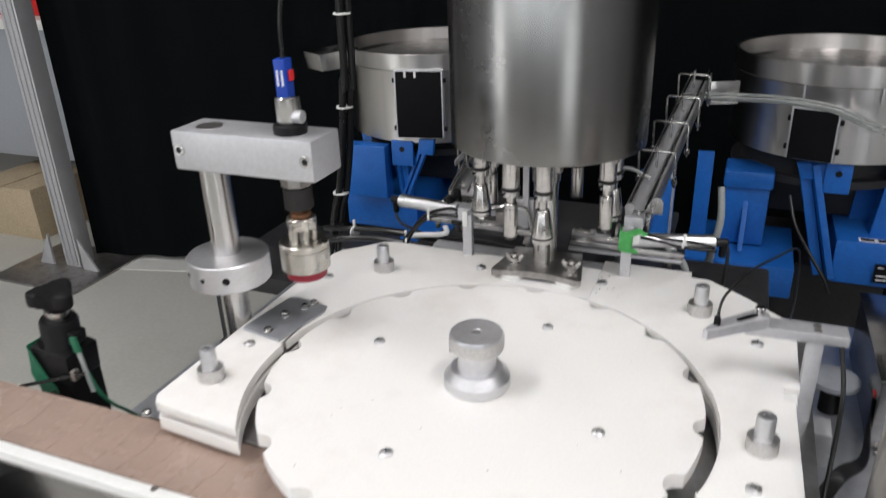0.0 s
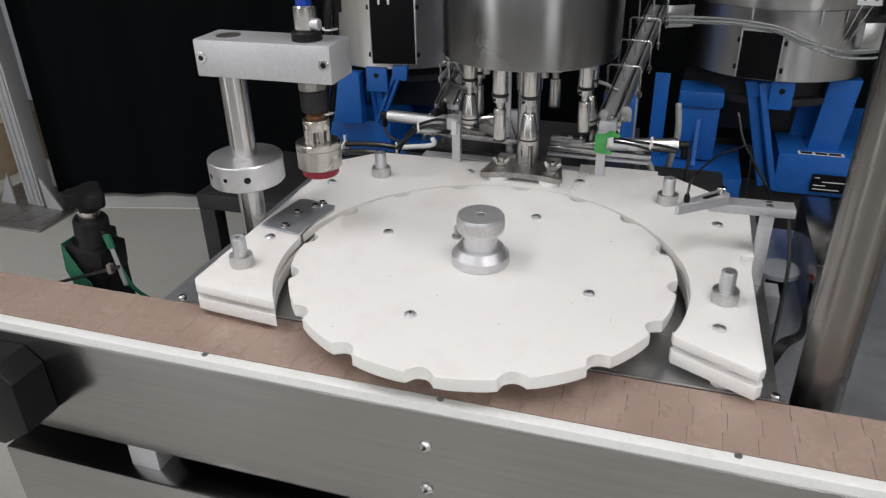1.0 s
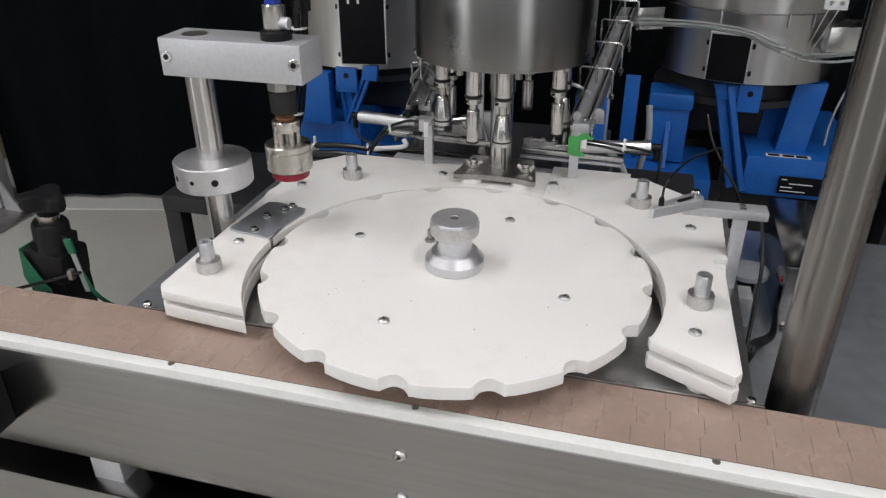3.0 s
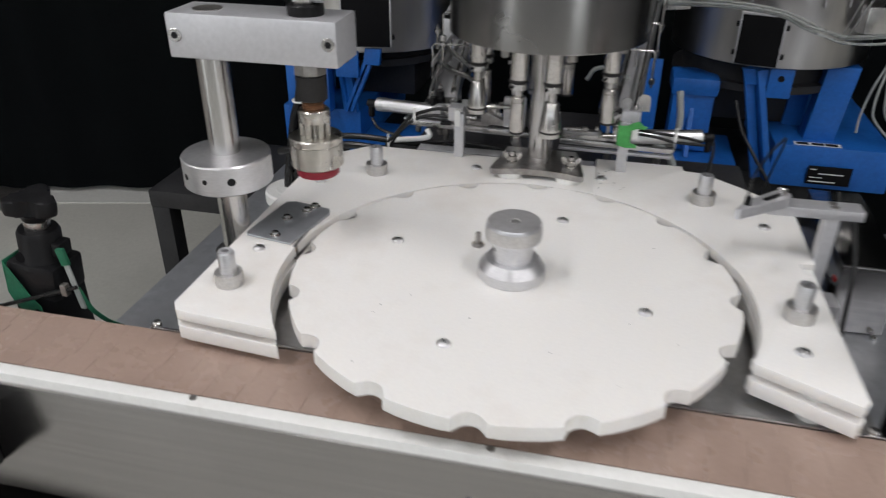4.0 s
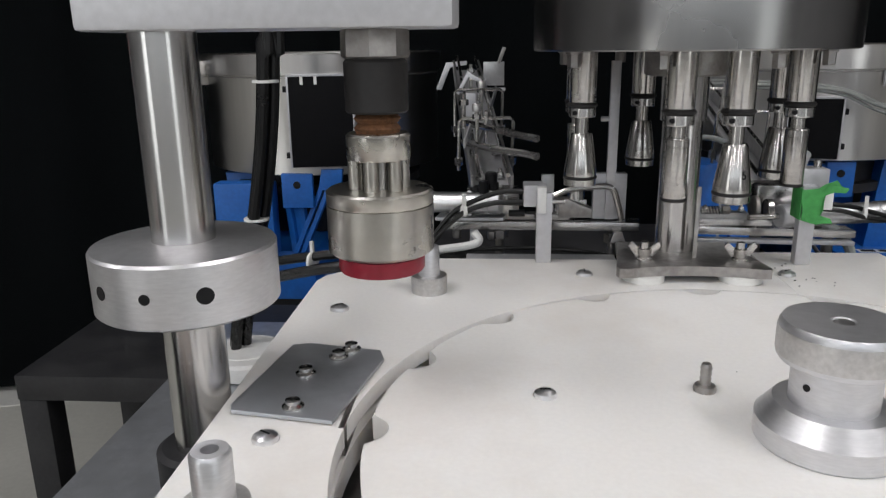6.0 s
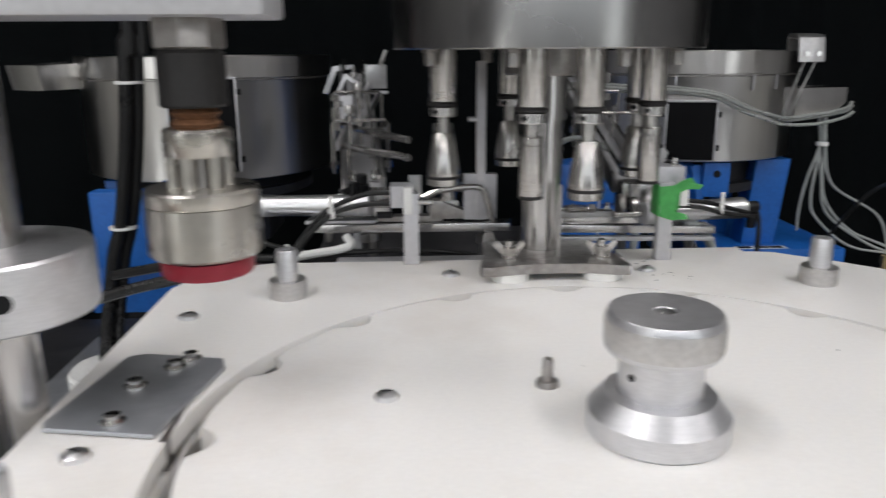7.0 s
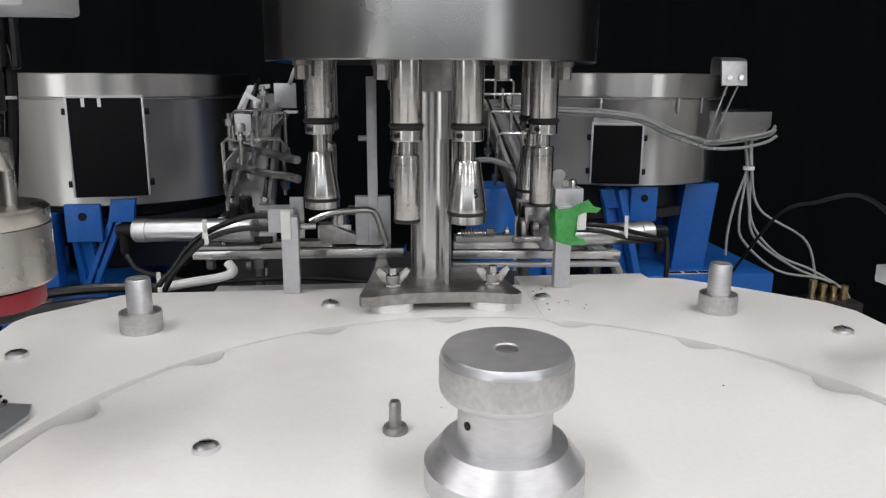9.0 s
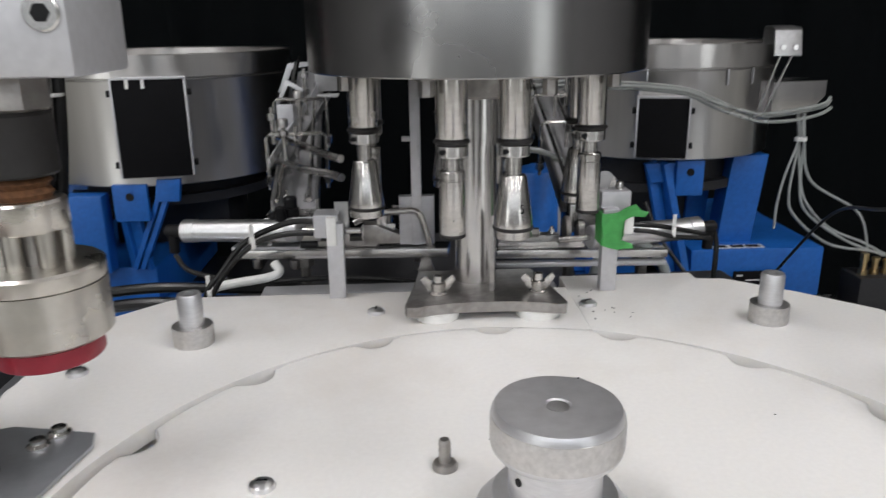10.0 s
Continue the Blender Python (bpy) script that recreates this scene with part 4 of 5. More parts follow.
# ---- vibratory bowl feeders ----
def bowl(cx, cy, R, bottom, rim, top, panel_a, panel_w, z0, z1, label):
    t = thing("bowl_feeder", label, "bowl feeder", "bowl feeders", at=(cx, cy, 0))
    part("bowl", lathe([(R - 0.004, bottom), (R, bottom + 0.002), (R, rim - 0.004), (R + 0.0015, rim - 0.001), (R + 0.006, rim), (R + 0.008, top - 0.002), (R + 0.006, top), (R + 0.001, top - 0.002), (R + 0.001, rim + 0.005), (R - 0.05, rim - 0.02), (R - 0.06, 1.02), (0.06, 1.0), (0.0005, 1.04)], cx, cy, 128), BOWL, t, "brushed steel bowl")
    part("spiral_track", lathe([(R - 0.075, 1.06), (R - 0.004, 1.062), (R - 0.004, 1.068), (R - 0.075, 1.066)], cx, cy, 96), STEEL, t)
    part("weld_seam", lathe([(R - 0.001, rim - 0.007), (R + 0.0022, rim - 0.0055), (R + 0.0022, rim - 0.0035), (R - 0.001, rim - 0.002)], cx, cy, 96), DARKSTEEL, t)
    a = radians(panel_a)
    m = Matrix.Translation((cx + (R + 0.006) * math.cos(a), cy + (R + 0.006) * math.sin(a), 0)) @ Matrix.Rotation(a + math.pi / 2, 4, "Z")
    pan = part("cover_panel", box(-panel_w / 2, panel_w / 2, -0.008, 0.03, z0, z1, 0.001, m), MATTE, t, "matte black cover panel")
    for x0, x1, za, zb in ((-panel_w / 2 - 0.004, -panel_w / 2, z0, z1), (panel_w / 2, panel_w / 2 + 0.004, z0, z1), (-panel_w / 2 - 0.004, panel_w / 2 + 0.004, z1, z1 + 0.004)):
        part("edge_strip", box(x0, x1, -0.010, 0.028, za, zb, 0.0005, m), ALU, pan)
    for sx in (-1, 1):
        for sz in (z0 + 0.025, z1 - 0.025):
            part("panel_bolt", box(sx * panel_w / 2 + (0.004 if sx > 0 else -0.012), sx * panel_w / 2 + (0.012 if sx > 0 else -0.004), -0.004, 0.008, sz - 0.006, sz + 0.006, 0.0015, m), BLACK, pan)
    return t


bl = bowl(-0.612, 1.385, 0.272, 0.916, 1.124, 1.167, -79.0, 0.128, 0.937, 1.122, "large brushed steel vibratory bowl with a black panel")
part("chute_lip", prism([(-0.05, 0), (0.05, 0), (0.075, 0.03), (0.075, 0.055), (-0.06, 0.05)], -0.05, 0.05, 0.004, pose(-0.90, 1.22, 1.10, 90, 0, 60)), STEEL, bl)
b2 = bowl(0.500, 1.380, 0.249, 0.943, 1.126, 1.173, -104.0, 0.097, 0.950, 1.069, "brushed steel vibratory bowl with clear air hoses")
part("outlet_shelf", prism([(0, 0), (0.10, 0.0), (0.135, 0.03), (0.135, 0.062), (0.0, 0.062)], -0.05, 0.05, 0.003, pose(0.655, 1.20, 1.033, 90, 0, 15)), STEEL, b2)
hook = [(0.045, -0.022), (0.045, 0.006), (0.038, 0.013), (0.004, 0.010), (-0.003, 0.004), (-0.012, -0.042), (-0.008, -0.043), (0.002, 0.001), (0.036, 0.006), (0.041, 0.002), (0.041, -0.022)]
clamp = part("hook_clamp", prism(hook, -0.026, 0.026, 0.0006, Matrix.Translation((0.650, 1.085, 1.192)) @ Matrix.Rotation(math.pi / 2, 4, "Z") @ Matrix.Rotation(math.pi / 2, 4, "X")), SATIN, b2, "folded grey hook clamp")
for x in (0.638, 0.662):
    part("clamp_bolt", rod((x, 1.079, 1.165), (x, 1.071, 1.165), 0.0055, None, 6), STEEL, clamp)
for dx in (0.0, 0.022):
    part("hose_strut", beam((0.636 + dx, 1.076, 1.150), (0.604 + dx * 0.6, 1.078, 1.045), 0.007, 0.002), SATIN, b2)
for a in (-112, -60, -75):
    part("track_tab", box(-0.0018, 0.0018, -0.004, 0.0, 1.092, 1.124, 0.0004, Matrix.Translation((0.500 + 0.251 * math.cos(radians(a)), 1.380 + 0.251 * math.sin(radians(a)), 0)) @ Matrix.Rotation(radians(a + 90), 4, "Z")), ALU, b2)


def bowl_base(cx, cy, front_x0, front_x1, top, label, plate):
    t = thing("vibrator_unit", label, "vibrator", "vibrator units", at=(cx, cy, 0))
    part("base_box", box(front_x0, front_x1, cy - 0.235, cy + 0.25, top - 0.115, top, 0.006), BLUE, t)
    part("pedestal", box(cx - 0.19, cx + 0.19, cy - 0.15, cy + 0.2, 0.0, top - 0.115, 0.006), BLACKSTEEL, t)
    part("coil_housing", box(cx - 0.13, cx + 0.13, cy - 0.06, cy + 0.14, top, 0.880, 0.01), BLACKSTEEL, t)
    # This plate's black colour carries the shade below the bowl.
    part("shaded_cross_plate", prism(arc(0.225, 0, 360, 40, cx, cy)[:-1], 0.866, 0.885, 0.003), plate, t)
    part("bowl_mount", lathe([(0.20, 0.884), (0.20, 0.944)], cx, cy, 48), BLACKSTEEL, t)
    return t


def tab_with_hole(t, x0, x1, y, z0, z1):
    tab = part("mount_tab", box(x0, x1, y - 0.006, y + 0.006, z0, z1, 0.002), BLUE, t)
    part("tab_hole", rod(((x0 + x1) / 2, y - 0.0055, z1 - 0.024), ((x0 + x1) / 2, y - 0.0075, z1 - 0.024), 0.008, None, 18), BLACK, tab)


def slanted_leg(t, x, y, w, z0, z1, lean):
    part("spring_leg", prism([(-w / 2, 0), (w / 2, 0), (w / 2 + lean, z1 - z0), (-w / 2 + lean, z1 - z0)], -0.03, 0.03, 0.003, pose(x, y, z0, 90, 0, 0)), BLUE, t)


ba = bowl_base(-0.612, 1.385, -0.84, -0.60, 0.740, "blue painted steel feeder base with leaf springs", BLACKSTEEL)
part("base_plate", box(-0.60, -0.30, 1.02, 1.28, 0.605, 0.662, 0.004), BLUE, ba)
part("coil_box", box(-0.800, -0.672, 1.10, 1.145, 0.742, 0.902, 0.006), BLUE, ba)
tab_with_hole(ba, -0.652, -0.585, 1.112, 0.848, 0.922)
part("leaf_spring", beam((-0.628, 1.128, 0.90), (-0.618, 1.145, 0.738), 0.036, 0.010), BLUE, ba)
part("leaf_spring", beam((-0.650, 1.135, 0.90), (-0.640, 1.148, 0.738), 0.020, 0.010), BLUE, ba)
for dx in (0.0, 0.016):
    part("strut", beam((-0.553 + dx, 1.12, 0.925), (-0.636 + dx, 1.135, 0.742), 0.012, 0.010), BLUE, ba)
part("strut_head", prism([(-0.02, 0), (0.028, 0), (0.034, 0.045), (-0.012, 0.045)], -0.008, 0.008, 0.002, pose(-0.555, 1.122, 0.885, 90, 0, 0)), BLUE, ba)
slanted_leg(ba, -0.775, 1.28, 0.07, 0.738, 0.90, -0.015)
bb = bowl_base(0.487, 1.400, 0.535, 0.83, 0.740, "blue painted steel feeder base with a rating plate", BLACKSTEEL)
tab_with_hole(bb, 0.480, 0.538, 1.150, 0.866, 0.940)
part("strut", beam((0.454, 1.158, 0.935), (0.535, 1.175, 0.635), 0.036, 0.016), BLUE, bb)
part("strut_edge", beam((0.430, 1.166, 0.935), (0.508, 1.183, 0.635), 0.012, 0.024), BLUE, bb)
part("strut_head", prism([(-0.03, 0), (0.035, 0), (0.035, 0.04), (-0.045, 0.04)], -0.007, 0.007, 0.002, pose(0.460, 1.160, 0.894, 90, 0, 0)), BLUE, bb)
slanted_leg(bb, 0.650, 1.25, 0.078, 0.738, 0.935, 0.02)
slanted_leg(bb, 0.600, 1.36, 0.05, 0.738, 0.93, 0.01)
lab = part("label_strip", box(0.585, 0.70, 1.172, 1.196, 0.7401, 0.7408, 0), PRINT, bb, "white label strip")
for x in (0.590, 0.628, 0.662):
    part("label_bar", box(x, x + 0.030, 1.176, 1.192, 0.7406, 0.7413, 0), MATTE, lab)
rp = part("rating_plate", box(0.628, 0.735, 1.153, 1.1575, 0.642, 0.692, 0.0005), MATTE, bb, "black rating plate with pale lines")
for k, (x0, x1) in enumerate(((0.634, 0.70), (0.634, 0.665), (0.655, 0.715), (0.634, 0.648))):
    part("plate_bar", box(x0, x1, 1.1520, 1.1533, 0.649 + 0.011 * k, 0.6515 + 0.011 * k, 0), PRINT, rp)
lf = thing("feeder_drive", "blue painted linear feeder drive with a ribbed pedestal", "feeder drive", at=(0.27, 1.15, 0))
part("base", box(0.18, 0.445, 1.08, 1.36, 0.60, 0.685, 0.006), BLUE, lf)
part("pedestal", box(0.262, 0.368, 1.19, 1.29, 0.69, 0.845, 0.006), BLUE, lf)
part("cap", box(0.255, 0.375, 1.18, 1.30, 0.845, 0.892, 0.01), BLUE, lf)
part("rib", prism([(0, 0), (0.05, 0), (0, 0.12)], -0.006, 0.006, 0.001, pose(0.315, 1.19, 0.69, 90, 0, -90)), BLUE, lf)
part("spring_plate", box(0.185, 0.225, 1.20, 1.212, 0.60, 0.93, 0.002), BLUE, lf)
part("frame", box(0.20, 0.40, 1.15, 1.34, 0.0, 0.598, 0.006), BLACKSTEEL, lf)
lg = thing("feeder_drive", "blue painted linear feeder drive with a flat plate", "feeder drive", at=(-0.27, 1.15, 0))
part("base", box(-0.36, -0.14, 1.02, 1.30, 0.64, 0.71, 0.006), BLUE, lg)
part("frame", box(-0.34, -0.16, 1.04, 1.28, 0.0, 0.638, 0.006), BLACKSTEEL, lg)
solid("motor_can", lathe([(0.036, 0.86), (0.040, 0.864), (0.040, 0.985), (0.034, 0.995), (0.02, 1.0)], 0.125, 0.80, 40), BLUE, "small blue motor can behind the centre column", "motor")
solid("motor_shelf", box(-0.30, 0.17, 0.62, 0.93, 0.84, 0.86, 0.003), BLACKSTEEL, "black steel shelf behind the turret", "shelf")
# Black here puts the darkness behind the rails into the shelf's colour.
solid("front_dark_shelf", box(-0.34, 0.235, 0.43, 0.618, 0.856, 0.868, 0.002), BLACKSTEEL, "shelf coloured black for the darkness behind the guide plates", "shelf")

# ---- hoses and cables ----
k = 0
for pts, r, mat, lab in (
    ([(0.15, 1.05, 1.112), (0.298, 1.09, 1.105), (0.384, 1.09, 1.101), (0.465, 1.085, 1.090), (0.525, 1.09, 1.068), (0.586, 1.09, 1.042), (0.619, 1.09, 1.034), (0.681, 1.09, 1.040), (0.740, 1.09, 1.051), (0.754, 1.09, 1.064)], 0.0034, TUBE, "clear air hose round the steel bowl"),
    ([(0.15, 1.04, 1.100), (0.296, 1.08, 1.094), (0.381, 1.08, 1.091), (0.462, 1.075, 1.080), (0.522, 1.08, 1.054), (0.582, 1.08, 1.034), (0.615, 1.08, 1.026), (0.677, 1.08, 1.027), (0.730, 1.08, 1.038), (0.752, 1.08, 1.051)], 0.0034, TUBE, "clear air hose round the steel bowl"),
    ([(0.155, 1.03, 1.106), (0.297, 1.075, 1.100), (0.382, 1.073, 1.096), (0.463, 1.068, 1.086), (0.523, 1.075, 1.062), (0.583, 1.083, 1.046), (0.617, 1.085, 1.040), (0.679, 1.085, 1.046), (0.735, 1.08, 1.058), (0.75, 1.085, 1.07)], 0.0034, TUBE, "clear air hose round the steel bowl"),
    ([(0.75, 1.2, 1.050), (0.752, 1.2, 1.015), (0.760, 1.2, 0.971), (0.739, 1.2, 0.893), (0.729, 1.2, 0.829), (0.729, 1.2, 0.775)], 0.0028, GREYTUBE, "grey air hose hanging from the bowl feeder"),
    ([(0.755, 1.205, 1.050), (0.757, 1.205, 1.015), (0.764, 1.205, 0.971), (0.753, 1.2, 0.854), (0.772, 1.2, 0.802), (0.855, 1.2, 0.737), (0.960, 1.2, 0.716)], 0.0028, GREYTUBE, "grey air hose hanging from the bowl feeder"),
    ([(0.76, 1.195, 1.050), (0.760, 1.195, 1.015), (0.768, 1.195, 0.971), (0.799, 1.2, 0.879), (0.915, 1.2, 0.806), (0.953, 1.2, 0.715)], 0.0028, GREYTUBE, "grey air hose hanging from the bowl feeder"),
    ([(0.765, 1.2, 1.050), (0.766, 1.2, 1.015), (0.771, 1.2, 0.971), (0.782, 1.2, 0.854), (0.851, 1.2, 0.775), (0.945, 1.2, 0.733), (1.035, 1.2, 0.676), (1.037, 1.2, 0.620)], 0.0028, GREYTUBE, "grey air hose hanging from the bowl feeder"),
    ([(0.758, 1.21, 1.050), (0.758, 1.21, 1.015), (0.765, 1.21, 0.971), (0.772, 1.2, 0.893), (0.793, 1.2, 0.815), (0.888, 1.2, 0.747), (0.990, 1.2, 0.705)], 0.0028, GREYTUBE, "grey air hose hanging from the bowl feeder"),
    ([(0.160, 0.47, 0.985), (0.185, 0.46, 0.975), (0.210, 0.455, 0.955), (0.222, 0.455, 0.925), (0.224, 0.455, 0.885)], 0.006, GREYTUBE, "grey air hose below the air cylinder"),
    ([(-0.30, 0.45, 0.936), (-0.266, 0.45, 0.942), (-0.233, 0.45, 0.947), (-0.220, 0.452, 0.953), (-0.226, 0.458, 0.962)], 0.0052, NYLON, "pale bent hose below the slide rail"),
    ([(-0.168, 0.39, 1.026), (-0.20, 0.40, 1.022), (-0.245, 0.41, 1.000), (-0.275, 0.41, 0.965), (-0.290, 0.41, 0.945), (-0.300, 0.415, 0.90)], 0.0030, CABLE, "black air hose from the bracket post"),
    ([(-0.160, 0.388, 1.014), (-0.20, 0.395, 1.012), (-0.235, 0.40, 1.000), (-0.265, 0.405, 0.972), (-0.285, 0.41, 0.94), (-0.30, 0.42, 0.90)], 0.0030, CABLE, "black air hose from the bracket post"),
    ([(-0.34, 0.478, 0.968), (-0.325, 0.47, 0.952), (-0.29, 0.46, 0.945), (-0.25, 0.45, 0.942), (-0.16, 0.45, 0.945), (-0.09, 0.45, 0.940), (-0.05, 0.46, 0.93)], 0.0028, CABLE, "black air hose along the slide rail"),
    ([(-0.52, 0.50, 0.905), (-0.44, 0.47, 0.925), (-0.36, 0.46, 0.935), (-0.28, 0.46, 0.932), (-0.18, 0.47, 0.925), (-0.05, 0.48, 0.915)], 0.006, CABLE, "thick black cable behind the guide plate"),
    ([(-0.54, 0.48, 0.88), (-0.46, 0.46, 0.905), (-0.38, 0.45, 0.92), (-0.30, 0.45, 0.918), (-0.2, 0.46, 0.91)], 0.007, CABLE, "thick black cable behind the guide plate"),
    ([(0.140, 0.43, 1.006), (0.175, 0.42, 1.006), (0.205, 0.43, 1.000), (0.235, 0.45, 0.990), (0.262, 0.46, 0.982)], 0.0026, CABLE, "black air hose on the air cylinder"),
    ([(0.140, 0.425, 1.000), (0.180, 0.415, 1.000), (0.215, 0.425, 0.990), (0.265, 0.45, 0.980)], 0.0026, CABLE, "black air hose on the air cylinder"),
    ([(0.268, 0.475, 0.985), (0.280, 0.477, 0.980), (0.284, 0.475, 0.96), (0.282, 0.47, 0.92), (0.28, 0.47, 0.868)], 0.0030, CABLE, "black hose beside the air cylinder"),
    ([(0.279, 0.086, 1.050), (0.281, 0.100, 1.064), (0.289, 0.120, 1.073), (0.315, 0.190, 1.073), (0.343, 0.280, 1.053), (0.384, 0.420, 1.012), (0.405, 0.560, 0.900), (0.420, 0.700, 0.770), (0.430, 0.840, 0.660), (0.430, 0.900, 0.604)], 0.0018, CABLE, "black cable of the sensor holder"),
    ([(0.425, 0.14, 1.006), (0.434, 0.12, 0.95), (0.432, 0.09, 0.87), (0.415, 0.0, 0.78), (0.41, -0.03, 0.605)], 0.003, CABLE, "black cable hanging beside the guide plate"),
    ([(0.13, 0.62, 1.04), (0.095, 0.62, 1.055), (0.065, 0.62, 1.052), (0.05, 0.62, 1.03)], 0.004, TUBE, "pale hose behind the capping heads"),
    ([(0.255, 0.93, 0.93), (0.262, 0.90, 0.86), (0.25, 0.90, 0.78), (0.245, 0.98, 0.71), (0.25, 1.10, 0.692)], 0.008, GREYTUBE, "grey hose beside the feeder drive"),
    ([(0.41, 1.12, 0.86), (0.43, 1.08, 0.80), (0.47, 1.05, 0.74), (0.50, 1.03, 0.70), (0.52, 1.02, 0.66)], 0.004, CABLE, "black cable on the blue feeder base"),
):
    solid("air_hose" if mat in (TUBE, GREYTUBE) else "cable", hose(pts, r), mat, lab, "hose" if mat in (TUBE, GREYTUBE) else "cable")

# cable riser behind the arm
rs = thing("cable_riser", "bundle of black cables tied with white ties", "cables", at=(-0.53, 0.64, 0))
for dx, dy in ((0, 0), (0.016, 0.006), (0.006, -0.012)):
    part("cable", hose([(-0.56 + dx, 0.60 + dy, 0.0), (-0.60 + dx, 0.64 + dy, 0.50), (-0.612 + dx, 0.64 + dy, 0.68), (-0.580 + dx, 0.64 + dy, 0.874), (-0.560 + dx, 0.64 + dy, 0.943), (-0.539 + dx, 0.64 + dy, 1.068), (-0.528 + dx, 0.64 + dy, 1.19), (-0.519 + dx, 0.64 + dy, 1.36), (-0.51 + dx, 0.64 + dy, 3.19)], 0.008), CABLE, rs)
for z, x in ((1.135, -0.526), (0.935, -0.555), (0.69, -0.605), (1.33, -0.514)):
    part("cable_tie", lathe([(0.0185, z - 0.002), (0.019, z), (0.0185, z + 0.002)], x, 0.638, 20), NYLON, rs)
tie = thing("valve_cluster", "small brass fittings on a valve block", "fittings", at=(0.98, 1.2, 0.6))
part("block", box(0.92, 1.05, 1.16, 1.24, 0.0, 0.665, 0.003), BLACKSTEEL, tie)
for dx in (0.0, 0.028, 0.056, 0.084):
    part("fitting", lathe([(0.010, 0.664), (0.010, 0.676), (0.007, 0.677), (0.007, 0.696), (0.009, 0.697), (0.009, 0.715 - 0.4 * dx)], 0.94 + dx, 1.19 + 0.1 * dx, 8), BRASS, tie)
solid("hose_tie", lathe([(0.012, 0.967), (0.0125, 0.971), (0.012, 0.975)], 0.765, 1.202, 20), NYLON, "white tie round the hanging hoses", "tie")

# ---- sensor arm ----
sa = thing("sensor_holder", "grey slotted sensor link on a pale arm and post", "sensor holder", at=(0.405, 0.14, 0.60))
link_m = Matrix.Translation((0.2815, 0.084, 0.005)) @ Matrix.Rotation(radians(45), 4, "Z")
part("link", prism([(0.2645, 0.070), (0.2700, 0.068)] + arc(0.0125, -52, 128, 14, 0.3265, 0.129) + [(0.278, 0.097)], 1.027, 1.041, 0.0012), ALU, sa, "grey slotted link")
part("slot", prism(arc(0.0036, 90, 270, 8, 0.032) + arc(0.0036, -90, 90, 8, 0.060), 1.0357, 1.0366, 0, link_m), BLACK, sa)
part("cap_screw", lathe([(0.0062, 1.041), (0.0062, 1.050), (0.005, 1.0515)], 0.3265, 0.129, 24), STEEL, sa)
arm_m = Matrix.Translation((0.312, 0.138, 0.005)) @ Matrix.Rotation(radians(2), 4, "Z")
part("cross_arm", box(0, 0.118, -0.015, 0.015, 1.008, 1.0215, 0.0015, arm_m), ALU, sa)
for dy in (-0.006, 0.006):
    part("arm_screw", lathe([(0.0048, 1.0212), (0.0048, 1.0228)], 0.083, dy, 18, arm_m), DARKSTEEL, sa)
part("post", box(0.386, 0.404, 0.128, 0.150, 0.60, 1.0132, 0.0015), ALU, sa)
part("foot_block", box(0.406, 0.434, 0.125, 0.165, 0.835, 0.885, 0.002), ALU, sa)
solid("sensor_tip", lathe([(0.004, 1.0407), (0.004, 1.050), (0.003, 1.053)], 0.279, 0.086, 14), BLACK, "small black sensor tip in the link", "sensor")

# ---- right side: pole and enclosure ----
po = thing("steel_pole", "thick polished stainless steel upright pole", "pole", at=(0.4605, -0.100, 0.60))
part("tube", lathe([(0.0285, 0.60), (0.0285, 2.6)], 0.4605, -0.100, 64), POLE, po)
part("foot_flange", lathe([(0.06, 0.6005), (0.06, 0.61), (0.045, 0.614)], 0.4605, -0.100, 40), STEEL, po)
dk = thing("lower_deck", "bare steel lower deck on black square legs", "deck", at=(0.8, 0.4, 0))
part("plate", box(0.37, 1.25, -0.13, 0.98, 0.588, 0.600, 0.003), GALV, dk)
part("side_skirt", box(0.375, 0.38, -0.125, 0.975, 0.50, 0.588, 0.001), BRUSHED, dk)
for x, y in ((0.42, 0.9), (1.2, 0.9), (1.2, -0.08), (0.42, -0.08)):
    part("leg", box(x - 0.02, x + 0.02, y - 0.02, y + 0.02, 0, 0.588, 0.003), BLACKSTEEL, dk)
en = thing("control_enclosure", "small brushed steel control enclosure on a deck", "enclosure", at=(0.61, 0.67, 0.60))
part("body", box(0.559, 0.662, 0.512, 0.85, 0.603, 0.746, 0.004), BRUSHED, en)
part("lid", box(0.556, 0.665, 0.508, 0.854, 0.746, 0.751, 0.0015), BRUSHED, en)
for x in (0.575, 0.645):
    part("flange_bolt", lathe([(0.006, 0.600), (0.006, 0.605)], x, 0.502, 12), STEEL, en)
part("indicator", box(0.5555, 0.5595, 0.53, 0.545, 0.70, 0.708, 0), REDPAINT, en)
pod = thing("round_pedestal", "small grey round pedestal beside the enclosure", "pedestal", at=(0.53, 0.62, 0.60))
part("disc", lathe([(0.03, 0.66), (0.045, 0.664), (0.045, 0.674), (0.03, 0.68)], 0.505, 0.62, 32), GREY, pod)
part("stem", lathe([(0.02, 0.60), (0.02, 0.661)], 0.505, 0.62, 20), BLACK, pod)
for k in range(6):
    part("wire", hose([(0.47, 0.30 + 0.012 * k, 0.60), (0.50, 0.33 + 0.014 * k, 0.66 - 0.006 * k), (0.54, 0.40 + 0.01 * k, 0.655 - 0.006 * k), (0.558, 0.53, 0.66 - 0.006 * k)], 0.0022, 8), CABLE, pod)

